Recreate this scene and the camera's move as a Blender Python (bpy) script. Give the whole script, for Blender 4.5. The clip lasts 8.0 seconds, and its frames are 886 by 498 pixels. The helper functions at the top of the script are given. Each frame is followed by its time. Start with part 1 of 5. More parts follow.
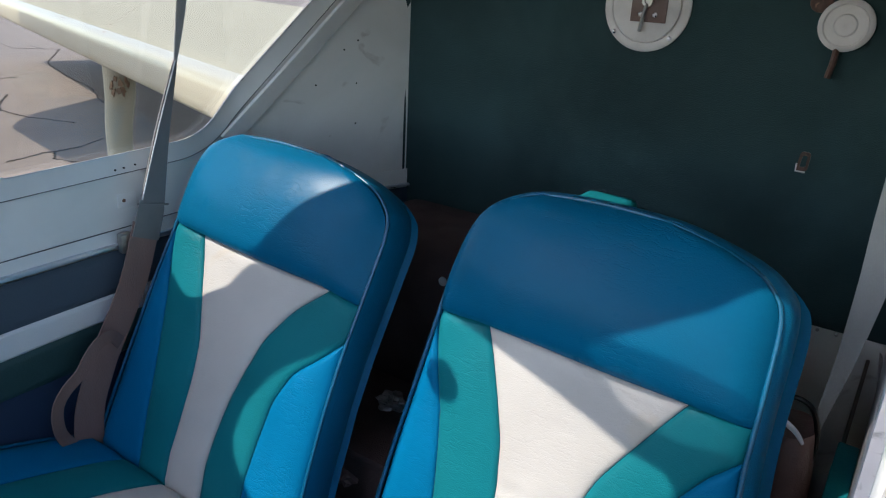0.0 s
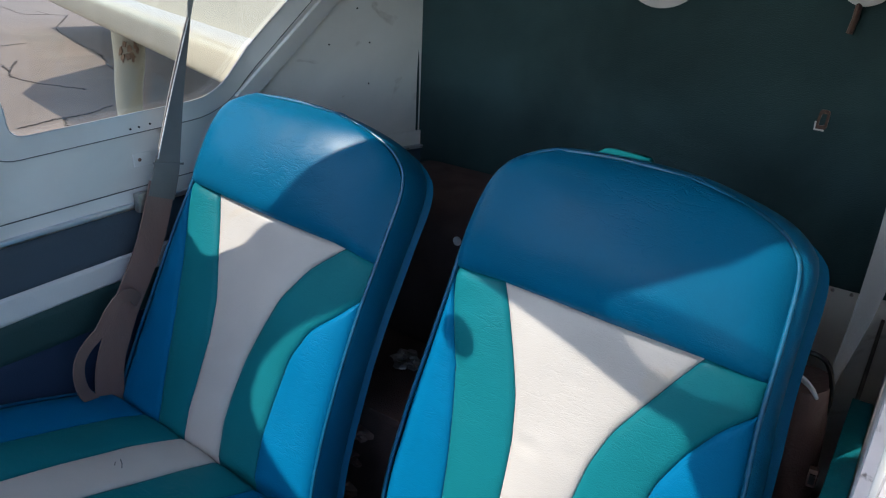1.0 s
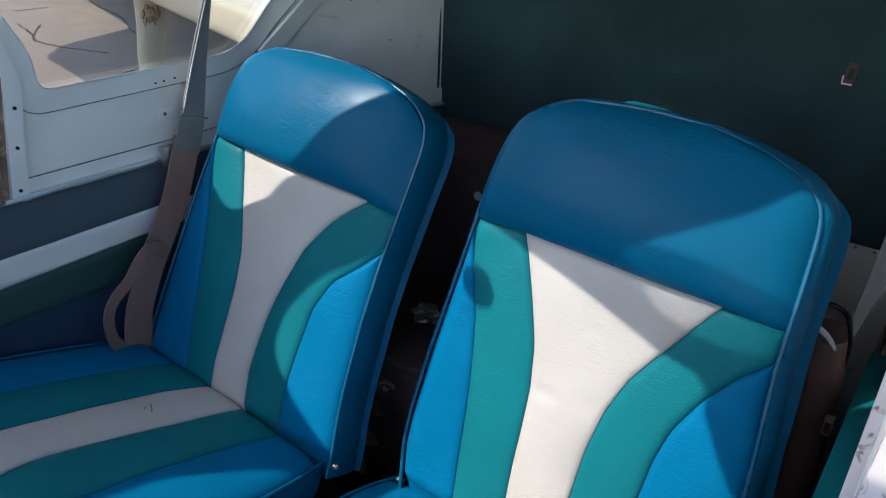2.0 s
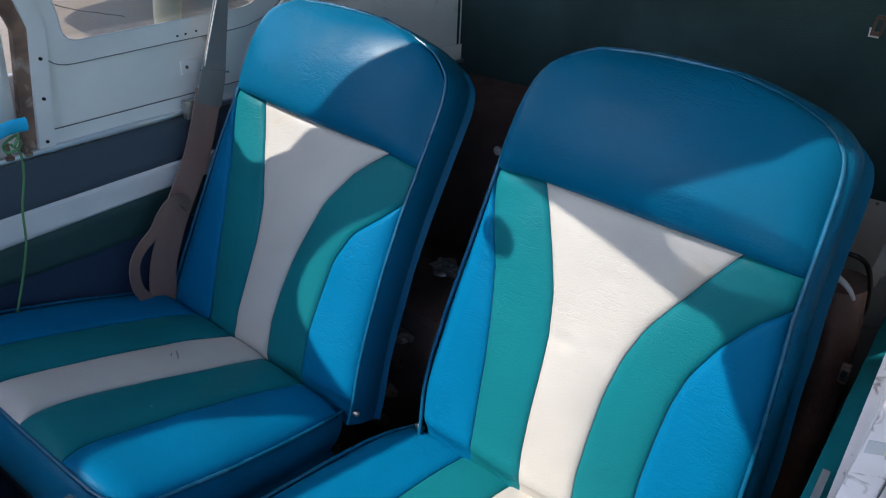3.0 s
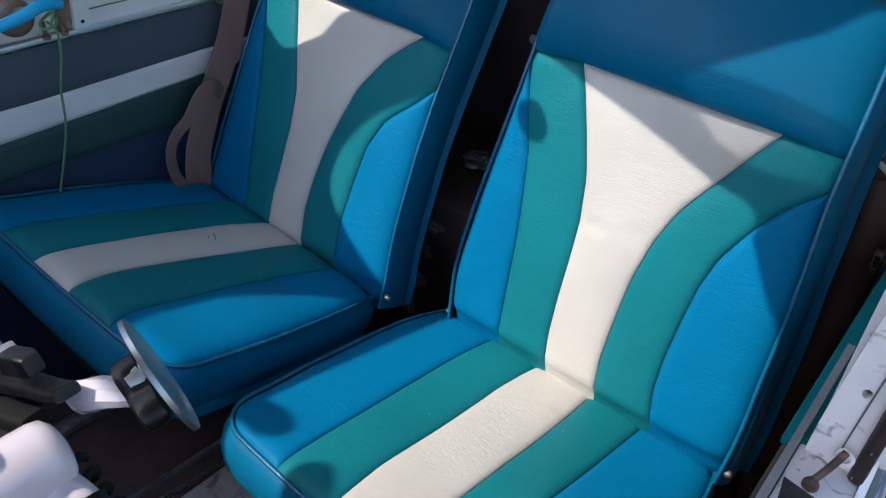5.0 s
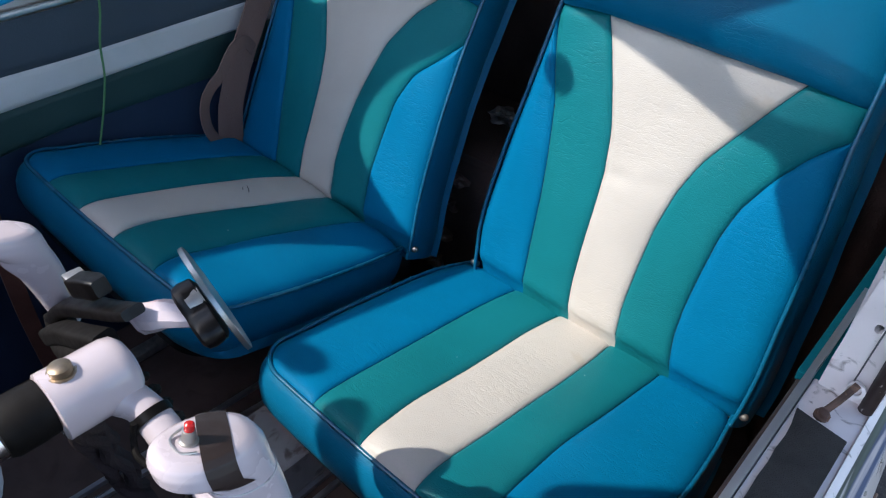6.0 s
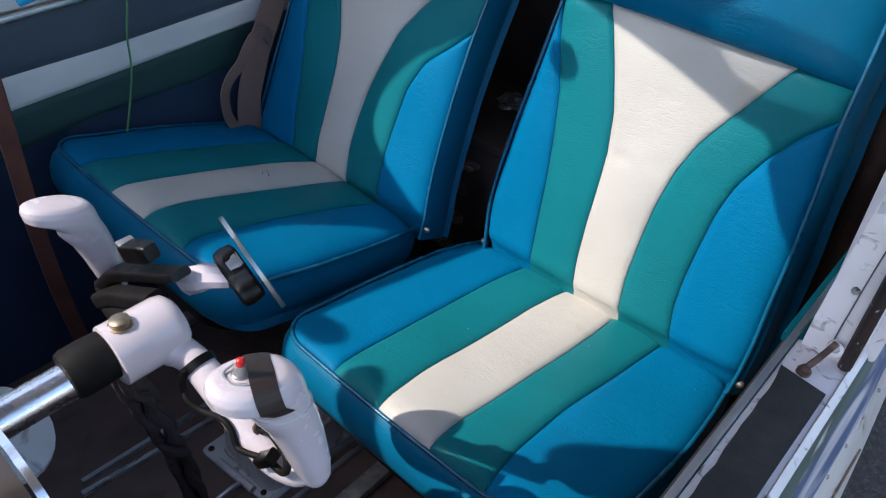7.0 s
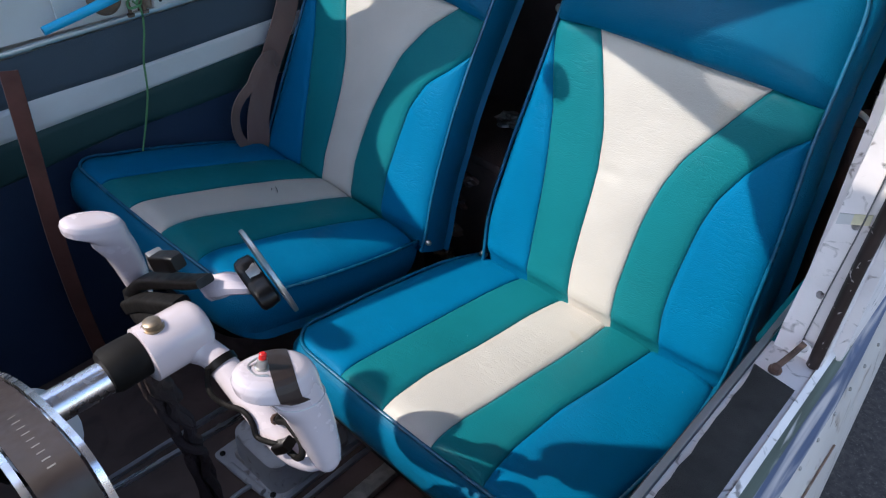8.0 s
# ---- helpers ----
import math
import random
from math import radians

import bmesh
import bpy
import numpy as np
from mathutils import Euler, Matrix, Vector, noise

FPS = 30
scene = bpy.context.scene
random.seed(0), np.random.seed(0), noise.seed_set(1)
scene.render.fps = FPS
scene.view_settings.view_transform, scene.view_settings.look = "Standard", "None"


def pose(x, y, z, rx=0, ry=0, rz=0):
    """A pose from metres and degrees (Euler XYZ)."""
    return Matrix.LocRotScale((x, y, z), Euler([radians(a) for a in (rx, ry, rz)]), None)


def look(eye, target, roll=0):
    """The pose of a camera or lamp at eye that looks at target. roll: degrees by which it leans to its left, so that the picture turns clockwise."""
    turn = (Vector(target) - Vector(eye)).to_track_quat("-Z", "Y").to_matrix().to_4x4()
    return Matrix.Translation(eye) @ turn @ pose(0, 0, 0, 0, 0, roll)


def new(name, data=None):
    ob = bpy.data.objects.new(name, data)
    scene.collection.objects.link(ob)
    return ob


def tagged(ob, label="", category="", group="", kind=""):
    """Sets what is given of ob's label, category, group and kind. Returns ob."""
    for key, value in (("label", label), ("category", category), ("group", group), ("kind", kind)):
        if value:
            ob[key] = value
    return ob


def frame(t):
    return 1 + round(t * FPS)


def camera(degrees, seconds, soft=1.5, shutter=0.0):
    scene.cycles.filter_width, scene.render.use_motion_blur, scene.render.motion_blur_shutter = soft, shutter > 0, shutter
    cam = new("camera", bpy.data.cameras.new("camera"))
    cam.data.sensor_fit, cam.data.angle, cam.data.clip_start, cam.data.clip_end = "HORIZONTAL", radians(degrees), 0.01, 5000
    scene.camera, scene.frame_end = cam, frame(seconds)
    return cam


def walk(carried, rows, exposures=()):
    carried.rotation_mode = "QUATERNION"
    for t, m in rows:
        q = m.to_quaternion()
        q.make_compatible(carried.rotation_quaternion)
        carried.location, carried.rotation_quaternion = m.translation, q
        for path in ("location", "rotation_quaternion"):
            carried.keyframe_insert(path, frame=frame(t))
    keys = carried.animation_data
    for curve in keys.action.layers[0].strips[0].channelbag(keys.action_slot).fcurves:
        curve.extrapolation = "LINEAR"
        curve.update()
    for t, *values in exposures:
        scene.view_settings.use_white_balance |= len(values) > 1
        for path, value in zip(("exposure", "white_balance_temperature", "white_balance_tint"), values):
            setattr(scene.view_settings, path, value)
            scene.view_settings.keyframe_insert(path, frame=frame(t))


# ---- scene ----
cam = camera(63.1, 8.0, soft=1.2)
PATH = [
    (0, (0.535, -0.576, 1.699), (-0.509, 0.976, 0.99), 3.0),
    (0.5, (0.534, -0.579, 1.692), (-0.508, 0.957, 0.947), 2.9),
    (1, (0.533, -0.586, 1.686), (-0.51, 0.925, 0.895), 2.8),
    (1.5, (0.538, -0.591, 1.679), (-0.518, 0.888, 0.843), 2.6),
    (3, (0.55, -0.619, 1.655), (-0.519, 0.775, 0.699), 2.3),
    (3.5, (0.553, -0.621, 1.646), (-0.514, 0.741, 0.642), 2.2),
    (4, (0.559, -0.627, 1.635), (-0.503, 0.704, 0.587), 2.2),
    (4.5, (0.563, -0.636, 1.628), (-0.489, 0.662, 0.529), 2.2),
    (5, (0.565, -0.644, 1.621), (-0.481, 0.613, 0.469), 2.2),
    (6.5, (0.597, -0.697, 1.625), (-0.455, 0.458, 0.376), 0.9),
    (7, (0.615, -0.716, 1.642), (-0.442, 0.431, 0.39), 0.5),
    (7.5, (0.634, -0.733, 1.66), (-0.433, 0.416, 0.419), 0.1),
    (8, (0.649, -0.747, 1.673), (-0.431, 0.412, 0.453), -0.0),
]
walk(cam, [(t, look(eye, target, roll)) for t, eye, target, roll in PATH])

# ---- world, sun, exposure ----
sun_dir = Vector((0.53, 0.73, -1.0)).normalized()
world = bpy.data.worlds.new("sky")
scene.world = world
world.use_nodes = True
wn = world.node_tree.nodes
sky = wn.new("ShaderNodeTexSky")
sky.sky_type = "NISHITA"
sky.sun_disc = False
sky.sun_elevation = math.asin(-sun_dir.z)
sky.sun_rotation = math.atan2(-sun_dir.x, -sun_dir.y)
sky.ozone_density = 1.4
wn["Background"].inputs["Strength"].default_value = 0.30
world.node_tree.links.new(sky.outputs["Color"], wn["Background"].inputs["Color"])
sun = new("sun", bpy.data.lights.new("sun", "SUN"))
sun.data.energy, sun.data.angle, sun.data.color = 3.4, radians(0.5), (1.0, 0.945, 0.86)
sun.matrix_world = look((-15, -20, 28), Vector((-15, -20, 28)) + sun_dir)
scene.view_settings.exposure = 0.64


# ---- materials ----
def material(name, base, rough=0.5, metal=0.0, grain=0.0, grain_size=200.0, blotch=0.12, blotch_size=6.0, dirt=None, dirt_amount=0.0, dirt_size=12.0,
             wrinkle=0.0, wrinkle_size=40.0, coat=0.0, stretch=(1, 1, 1), spec=0.5, rough_var=0.1, crease=0.0, crease_size=26.0, coat_rough=0.15, coat_ior=1.5):
    m = bpy.data.materials.new(name)
    m.use_nodes = True
    nt = m.node_tree
    n, l = nt.nodes, nt.links
    b = n["Principled BSDF"]
    b.inputs["Metallic"].default_value = metal
    b.inputs["Coat Weight"].default_value = coat
    b.inputs["Coat Roughness"].default_value = coat_rough
    b.inputs["Coat IOR"].default_value = coat_ior
    b.inputs["Specular IOR Level"].default_value = spec
    tc = n.new("ShaderNodeTexCoord")
    mp = n.new("ShaderNodeMapping")
    mp.inputs["Scale"].default_value = stretch
    l.new(tc.outputs["Object"], mp.inputs["Vector"])

    def noise_tex(size, detail=4.0, distort=0.0):
        t = n.new("ShaderNodeTexNoise")
        t.inputs["Scale"].default_value, t.inputs["Detail"].default_value, t.inputs["Distortion"].default_value = size, detail, distort
        l.new(mp.outputs["Vector"], t.inputs["Vector"])
        return t.outputs["Fac"]

    def ramp(src, lo, hi, a, c):
        r = n.new("ShaderNodeMapRange")
        l.new(src, r.inputs["Value"])
        for key, v in zip(("From Min", "From Max", "To Min", "To Max"), (lo, hi, a, c)):
            r.inputs[key].default_value = v
        return r.outputs["Result"]

    def mix(fac, a, c, blend="MIX"):
        x = n.new("ShaderNodeMix")
        x.data_type, x.blend_type = "RGBA", blend
        for sock, v in ((x.inputs[0], fac), (x.inputs[6], a), (x.inputs[7], c)):
            if isinstance(v, (int, float)):
                sock.default_value = v
            elif isinstance(v, tuple):
                sock.default_value = (*v, 1.0)
            else:
                l.new(v, sock)
        return x.outputs[2]

    big = noise_tex(blotch_size, 5.0, 0.4)
    dark = tuple(c * (1 - blotch) for c in base)
    light = tuple(min(1.0, c * (1 + blotch * 0.7)) for c in base)
    colour = mix(ramp(big, 0.35, 0.65, 0.0, 1.0), dark, light)
    if dirt:
        spots = ramp(noise_tex(dirt_size, 8.0, 1.2), 0.62 - 0.2 * dirt_amount, 0.70, 0.0, 0.85)
        colour = mix(spots, colour, dirt)
    l.new(colour, b.inputs["Base Color"])
    l.new(ramp(noise_tex(blotch_size * 3.1, 6.0), 0.3, 0.7, max(0.02, rough - rough_var), min(1.0, rough + rough_var)), b.inputs["Roughness"])
    last = None
    if grain:
        v = n.new("ShaderNodeTexVoronoi")
        v.feature = "F1"
        v.inputs["Scale"].default_value = grain_size
        l.new(mp.outputs["Vector"], v.inputs["Vector"])
        bump = n.new("ShaderNodeBump")
        bump.inputs["Strength"].default_value, bump.inputs["Distance"].default_value = grain, 0.001
        l.new(v.outputs["Distance"], bump.inputs["Height"])
        last = bump.outputs["Normal"]
    if wrinkle:
        bump = n.new("ShaderNodeBump")
        bump.inputs["Strength"].default_value, bump.inputs["Distance"].default_value = wrinkle, 0.004
        l.new(noise_tex(wrinkle_size, 3.0, 1.5), bump.inputs["Height"])
        if last:
            l.new(last, bump.inputs["Normal"])
        last = bump.outputs["Normal"]
    if crease:
        # fine creases, in patches: thin lines where a stretched noise crosses its middle
        sq = n.new("ShaderNodeMapping")
        sq.inputs["Scale"].default_value = (0.45, 1.6, 1.6)
        l.new(tc.outputs["Object"], sq.inputs["Vector"])
        t = n.new("ShaderNodeTexNoise")
        t.inputs["Scale"].default_value, t.inputs["Detail"].default_value, t.inputs["Distortion"].default_value = crease_size, 5.0, 0.8
        l.new(sq.outputs["Vector"], t.inputs["Vector"])
        off = n.new("ShaderNodeMath")
        off.operation = "SUBTRACT"
        off.inputs[1].default_value = 0.5
        l.new(t.outputs["Fac"], off.inputs[0])
        ab = n.new("ShaderNodeMath")
        ab.operation = "ABSOLUTE"
        l.new(off.outputs[0], ab.inputs[0])
        line = ramp(ab.outputs[0], 0.0, 0.045, 0.0, 1.0)
        patch = ramp(noise_tex(9.0, 2.0), 0.42, 0.66, 0.0, 1.0)
        gap = n.new("ShaderNodeMath")
        gap.operation = "MULTIPLY_ADD"
        l.new(patch, gap.inputs[0])
        l.new(line, gap.inputs[1])
        gap.inputs[2].default_value = 0.0
        bump = n.new("ShaderNodeBump")
        bump.inputs["Strength"].default_value, bump.inputs["Distance"].default_value = crease, 0.0012
        l.new(gap.outputs[0], bump.inputs["Height"])
        if last:
            l.new(last, bump.inputs["Normal"])
        last = bump.outputs["Normal"]
    if last:
        l.new(last, b.inputs["Normal"])
    return m


def vinyl(name, base, rough=0.44, spec=0.20, crease=0.26, coat=0.03, coat_ior=1.5, dirt=None):
    return material(name, base, rough, grain=0.20, grain_size=620, blotch=0.08, blotch_size=6, wrinkle=0.12, wrinkle_size=20, dirt=dirt, dirt_amount=-0.1, dirt_size=7,
                    coat=coat, coat_rough=0.28, coat_ior=coat_ior, rough_var=0.07, spec=spec, crease=crease, crease_size=62)


BLUE = vinyl("blue_vinyl", (0.001, 0.138, 0.290), 0.38, spec=0.04, coat=0.0)
BOXING = vinyl("boxing_blue_vinyl", (0.002, 0.118, 0.232), 0.40, spec=0.09)
HEAD = vinyl("headrest_blue_vinyl", (0.001, 0.094, 0.190), 0.34, spec=0.05, crease=0.36, coat=0.13, coat_ior=1.45)
PIPE = vinyl("piping_vinyl", (0.002, 0.095, 0.190), 0.26, spec=0.40, coat=0.35)
TEAL = vinyl("teal_vinyl", (0.006, 0.152, 0.180), 0.40, spec=0.08, coat=0.02)
WHITE = vinyl("white_vinyl", (0.505, 0.475, 0.44), 0.42, spec=0.22, crease=0.22, dirt=(0.47, 0.42, 0.36))
SEAM_AND_SHADE = material("seam_thread_and_crease_shade", (0.004, 0.030, 0.050), 0.7)
SIDE_SLATE = vinyl("slate_vinyl", (0.075, 0.100, 0.130), 0.5)
SIDE_WHITE = vinyl("side_white_vinyl", (0.76, 0.74, 0.74), 0.5)
SIDE_GREEN = vinyl("side_green_vinyl", (0.032, 0.074, 0.074), 0.5)
SIDE_NAVY = vinyl("side_navy_vinyl", (0.026, 0.044, 0.085), 0.5)
WALL_PAINT = material("grey_white_wall_paint", (0.80, 0.785, 0.75), 0.5, blotch=0.10, blotch_size=5, dirt=(0.42, 0.37, 0.33), dirt_amount=0.03, dirt_size=9, grain=0.04, grain_size=160)
FRAME_PAINT = material("window_frame_paint", (0.80, 0.79, 0.765), 0.45, blotch=0.07, blotch_size=9)
JAMB_PAINT = material("chipped_pinkish_white_paint", (0.70, 0.64, 0.64), 0.5, blotch=0.12, blotch_size=14, dirt=(0.12, 0.09, 0.08), dirt_amount=0.10, dirt_size=55)
SKIN_PAINT = material("cream_fuselage_paint", (0.66, 0.59, 0.55), 0.35, blotch=0.10, blotch_size=5, dirt=(0.35, 0.27, 0.22), dirt_amount=0.06, dirt_size=22, coat=0.2)
STRIPE_GREEN = material("worn_green_stripe_paint", (0.085, 0.115, 0.100), 0.5, blotch=0.4, blotch_size=16, dirt=(0.55, 0.52, 0.52), dirt_amount=0.10, dirt_size=26, stretch=(1, 0.16, 1))
DARK_TARMAC = material("dark_coarse_tarmac", (0.052, 0.040, 0.036), 0.95, grain=1.0, grain_size=110, blotch=0.35, blotch_size=60, dirt=(0.13, 0.11, 0.10), dirt_amount=0.2, dirt_size=120)
PALE_BLUE = material("pale_blue_cloth", (0.30, 0.45, 0.66), 0.8, blotch=0.15, blotch_size=30)
YELLOW = material("faded_yellow_paint", (0.58, 0.53, 0.36), 0.6, blotch=0.2, blotch_size=60)
BROWN_PLASTIC = material("dark_brown_plastic", (0.030, 0.019, 0.017), 0.5, blotch=0.15, blotch_size=30)
RED_BROWN = material("red_brown_strap", (0.13, 0.045, 0.032), 0.7, blotch=0.25, blotch_size=18)
STRIPE_BLUE = material("flaked_blue_stripe_paint", (0.075, 0.105, 0.190), 0.5, blotch=0.25, blotch_size=16, dirt=(0.60, 0.54, 0.54), dirt_amount=0.62, dirt_size=30, stretch=(1, 0.16, 1))
RUST_DARK = material("dark_rusty_steel", (0.10, 0.055, 0.042), 0.6, metal=0.3, blotch=0.4, blotch_size=60, dirt=(0.25, 0.14, 0.09), dirt_amount=0.2, dirt_size=80)
SEAL = material("dark_brown_rubber_seal", (0.020, 0.011, 0.010), 0.45, blotch=0.3, blotch_size=40, dirt=(0.5, 0.45, 0.45), dirt_amount=-0.15, dirt_size=90)
RUST = material("brown_rusty_channel", (0.22, 0.13, 0.09), 0.75, blotch=0.4, blotch_size=20, dirt=(0.42, 0.34, 0.28), dirt_amount=0.3, dirt_size=30)
RAIL = material("brushed_aluminium", (0.66, 0.68, 0.72), 0.34, metal=0.9, blotch=0.12, blotch_size=30, stretch=(1, 0.1, 1))
CHROME = material("chrome", (0.78, 0.76, 0.80), 0.27, metal=1.0, blotch=0.08, blotch_size=30, rough_var=0.06)
STEEL = material("dull_steel", (0.45, 0.43, 0.41), 0.42, metal=0.9, blotch=0.25, blotch_size=60)
BRASS = material("bronze_bolt", (0.36, 0.28, 0.20), 0.4, metal=0.9, blotch=0.25, blotch_size=90)
BULK = material("dark_teal_bulkhead_fabric", (0.029, 0.059, 0.062), 0.85, grain=0.5, grain_size=700, blotch=0.3, blotch_size=3, spec=0.2)
CARPET = material("dark_brown_carpet", (0.070, 0.044, 0.040), 0.95, grain=0.8, grain_size=500, blotch=0.35, blotch_size=7, spec=0.2)
WEB = material("taupe_belt_webbing", (0.26, 0.150, 0.125), 0.75, grain=0.4, grain_size=900, blotch=0.15, blotch_size=14, stretch=(1, 1, 0.2))
WEB_PALE = material("pale_grey_belt_webbing", (0.40, 0.39, 0.38), 0.7, grain=0.4, grain_size=900, blotch=0.10, blotch_size=14, stretch=(1, 1, 0.2))
YOKE = material("glossy_white_yoke_plastic", (0.56, 0.485, 0.52), 0.22, blotch=0.05, blotch_size=16, coat=0.35)
BLACK = material("black_plastic", (0.004, 0.003, 0.003), 0.38, blotch=0.3, blotch_size=30, spec=0.3)
RUBBER = material("black_rubber", (0.005, 0.004, 0.004), 0.7, blotch=0.3, blotch_size=40, spec=0.2)
LEATHER = material("dark_brown_leather", (0.130, 0.072, 0.060), 0.42, grain=0.3, grain_size=400, blotch=0.3, blotch_size=14, wrinkle=0.3)
GREY_FLOOR = material("brown_grey_floor_metal", (0.115, 0.074, 0.063), 0.55, metal=0.0, blotch=0.3, blotch_size=9, dirt=(0.06, 0.04, 0.035), dirt_amount=0.4, dirt_size=14)
PLATE = material("pale_grey_plate_paint", (0.50, 0.49, 0.50), 0.45, blotch=0.12, blotch_size=20, dirt=(0.16, 0.12, 0.11), dirt_amount=0.2, dirt_size=30)
PAD = material("black_antislip_pad", (0.022, 0.019, 0.019), 0.9, grain=0.8, grain_size=900, blotch=0.3, blotch_size=25)
BAG = material("dark_brown_black_fabric", (0.055, 0.036, 0.036), 0.9, grain=0.6, grain_size=500, blotch=0.3, blotch_size=9, spec=0.2)
RED = material("red_button_plastic", (0.55, 0.02, 0.02), 0.3)
CYAN = material("cyan_blue_handle_plastic", (0.01, 0.46, 0.78), 0.35, blotch=0.1)
CORD = material("green_cord", (0.12, 0.30, 0.12), 0.8, grain=0.6, grain_size=1200)
DIAL_PAINT = material("dial_plate_paint", (0.62, 0.58, 0.56), 0.45, blotch=0.10, blotch_size=20)
WING_PAINT = material("cream_wing_paint", (0.37, 0.335, 0.25), 0.30, blotch=0.03, blotch_size=1.5, spec=0.4, rough_var=0.02)
WING_TOP = material("chalky_cream_wing_paint", (0.36, 0.33, 0.245), 0.85, blotch=0.04, blotch_size=1.5, spec=0.03, rough_var=0.03)
WEB_DARK = material("dark_grey_belt_webbing", (0.20, 0.185, 0.18), 0.75, grain=0.4, grain_size=900, blotch=0.12, blotch_size=14)
GREY_SEAM = material("dark_grey_seam", (0.10, 0.10, 0.105), 0.7)
ASPHALT = material("pale_weathered_tarmac", (0.205, 0.165, 0.134), 0.95, grain=0.6, grain_size=90, blotch=0.10, blotch_size=1.4, dirt=(0.165, 0.132, 0.114), dirt_amount=0.25, dirt_size=9.0)
CRACK = material("dark_tarmac_crack", (0.060, 0.048, 0.042), 0.95)
WEED = material("dry_brown_weed", (0.20, 0.12, 0.07), 0.8, blotch=0.4, blotch_size=9)
ROOF = material("grey_sun_mask", (0.55, 0.54, 0.52), 0.8, blotch=0.1)
PAPER = material("crumpled_silver_foil", (0.22, 0.21, 0.21), 0.35, metal=0.6, blotch=0.3, blotch_size=60)


def glass(name, colour, rough, alpha):
    m = bpy.data.materials.new(name)
    m.use_nodes = True
    n, l = m.node_tree.nodes, m.node_tree.links
    out = n["Material Output"]
    tr, gl, mx = n.new("ShaderNodeBsdfTransparent"), n.new("ShaderNodeBsdfGlossy"), n.new("ShaderNodeMixShader")
    tr.inputs["Color"].default_value = (*colour, 1)
    gl.inputs["Roughness"].default_value = rough
    mx.inputs["Fac"].default_value = alpha
    l.new(tr.outputs[0], mx.inputs[1])
    l.new(gl.outputs[0], mx.inputs[2])
    l.new(mx.outputs[0], out.inputs["Surface"])
    return m


WINDOW_GLASS = glass("window_acrylic", (0.93, 0.93, 0.92), 0.05, 0.05)
CLEAR = glass("clear_plastic", (0.62, 0.61, 0.60), 0.35, 0.42)
TINTED = glass("sun_dimming_acrylic", (0.62, 0.62, 0.64), 0.1, 0.03)


# ---- building helpers ----
def mesh_of(bm, name, mat, smooth=True):
    bmesh.ops.recalc_face_normals(bm, faces=bm.faces[:])
    me = bpy.data.meshes.new(name)
    for f in bm.faces:
        f.smooth = smooth
    bm.to_mesh(me)
    bm.free()
    if smooth:
        me.set_sharp_from_angle(angle=radians(38))
    me.materials.append(mat)
    return me


def part(name, bm, mat, parent, label="", smooth=True):
    ob = new(name, mesh_of(bm, name, mat, smooth))
    if parent is not None:
        ob.parent = parent
        root = parent
        inv = Matrix.Identity(4)
        chain = []
        while root is not None:
            chain.append(root)
            root = root.parent
        world_m = Matrix.Identity(4)
        for o in reversed(chain):
            world_m = world_m @ o.matrix_parent_inverse @ o.matrix_basis
        ob.matrix_parent_inverse = world_m.inverted()
    if label:
        tagged(ob, label)
    return ob


def thing(name, at, label, category, group="", kind=""):
    ob = new(name)
    ob.empty_display_size = 0.05
    ob.matrix_basis = Matrix.Translation(at)
    return tagged(ob, label, category, group, kind)


def solid(name, bm, mat, label, category, kind="", group="", smooth=True):
    return tagged(part(name, bm, mat, None, smooth=smooth), label, category, group, kind)


def box_bm(x0, x1, y0, y1, z0, z1, bevel=0.003, seg=2):
    bm = bmesh.new()
    bmesh.ops.create_cube(bm, size=1)
    for v in bm.verts:
        v.co = Vector(((x0 + x1) / 2 + v.co.x * (x1 - x0), (y0 + y1) / 2 + v.co.y * (y1 - y0), (z0 + z1) / 2 + v.co.z * (z1 - z0)))
    if bevel:
        bmesh.ops.bevel(bm, geom=bm.edges[:] + bm.verts[:], offset=bevel, segments=seg, affect="EDGES", profile=0.6)
    return bm


def smooth_path(pts, n=8):
    pts = [Vector(p) for p in pts]
    out = []
    for i in range(len(pts) - 1):
        p0, p1, p2, p3 = pts[max(i - 1, 0)], pts[i], pts[i + 1], pts[min(i + 2, len(pts) - 1)]
        for k in range(n):
            t = k / n
            out.append(0.5 * ((2 * p1) + (p2 - p0) * t + (2 * p0 - 5 * p1 + 4 * p2 - p3) * t * t + (3 * p1 - p0 - 3 * p2 + p3) * t ** 3))
    out.append(pts[-1])
    return out


def sweep_bm(path, section, scale=None, up=(0, 0, 1), closed=False, bm=None):
    """Sweeps a list of 2D section points along a path; scale(i/n) gives (sx, sy)."""
    bm = bm or bmesh.new()
    rings = []
    n = len(path)
    side_prev = None
    for i, p in enumerate(path):
        a, b = path[max(i - 1, 0)], path[min(i + 1, n - 1)]
        d = (b - a).normalized()
        side = d.cross(Vector(up))
        if side.length < 1e-4:
            side = side_prev or d.cross(Vector((1, 0, 0)))
        side.normalize()
        if side_prev is not None and side.dot(side_prev) < 0:
            side.negate()
        side_prev = side
        nor = side.cross(d)
        sx, sy = scale(i / (n - 1)) if scale else (1, 1)
        rings.append([bm.verts.new(p + side * (u * sx) + nor * (v * sy)) for u, v in section])
    m = len(section)
    for r0, r1 in zip(rings, rings[1:]):
        for k in range(m):
            bm.faces.new((r0[k], r0[(k + 1) % m], r1[(k + 1) % m], r1[k]))
    if not closed:
        bm.faces.new(rings[0])
        bm.faces.new(rings[-1])
    return bm


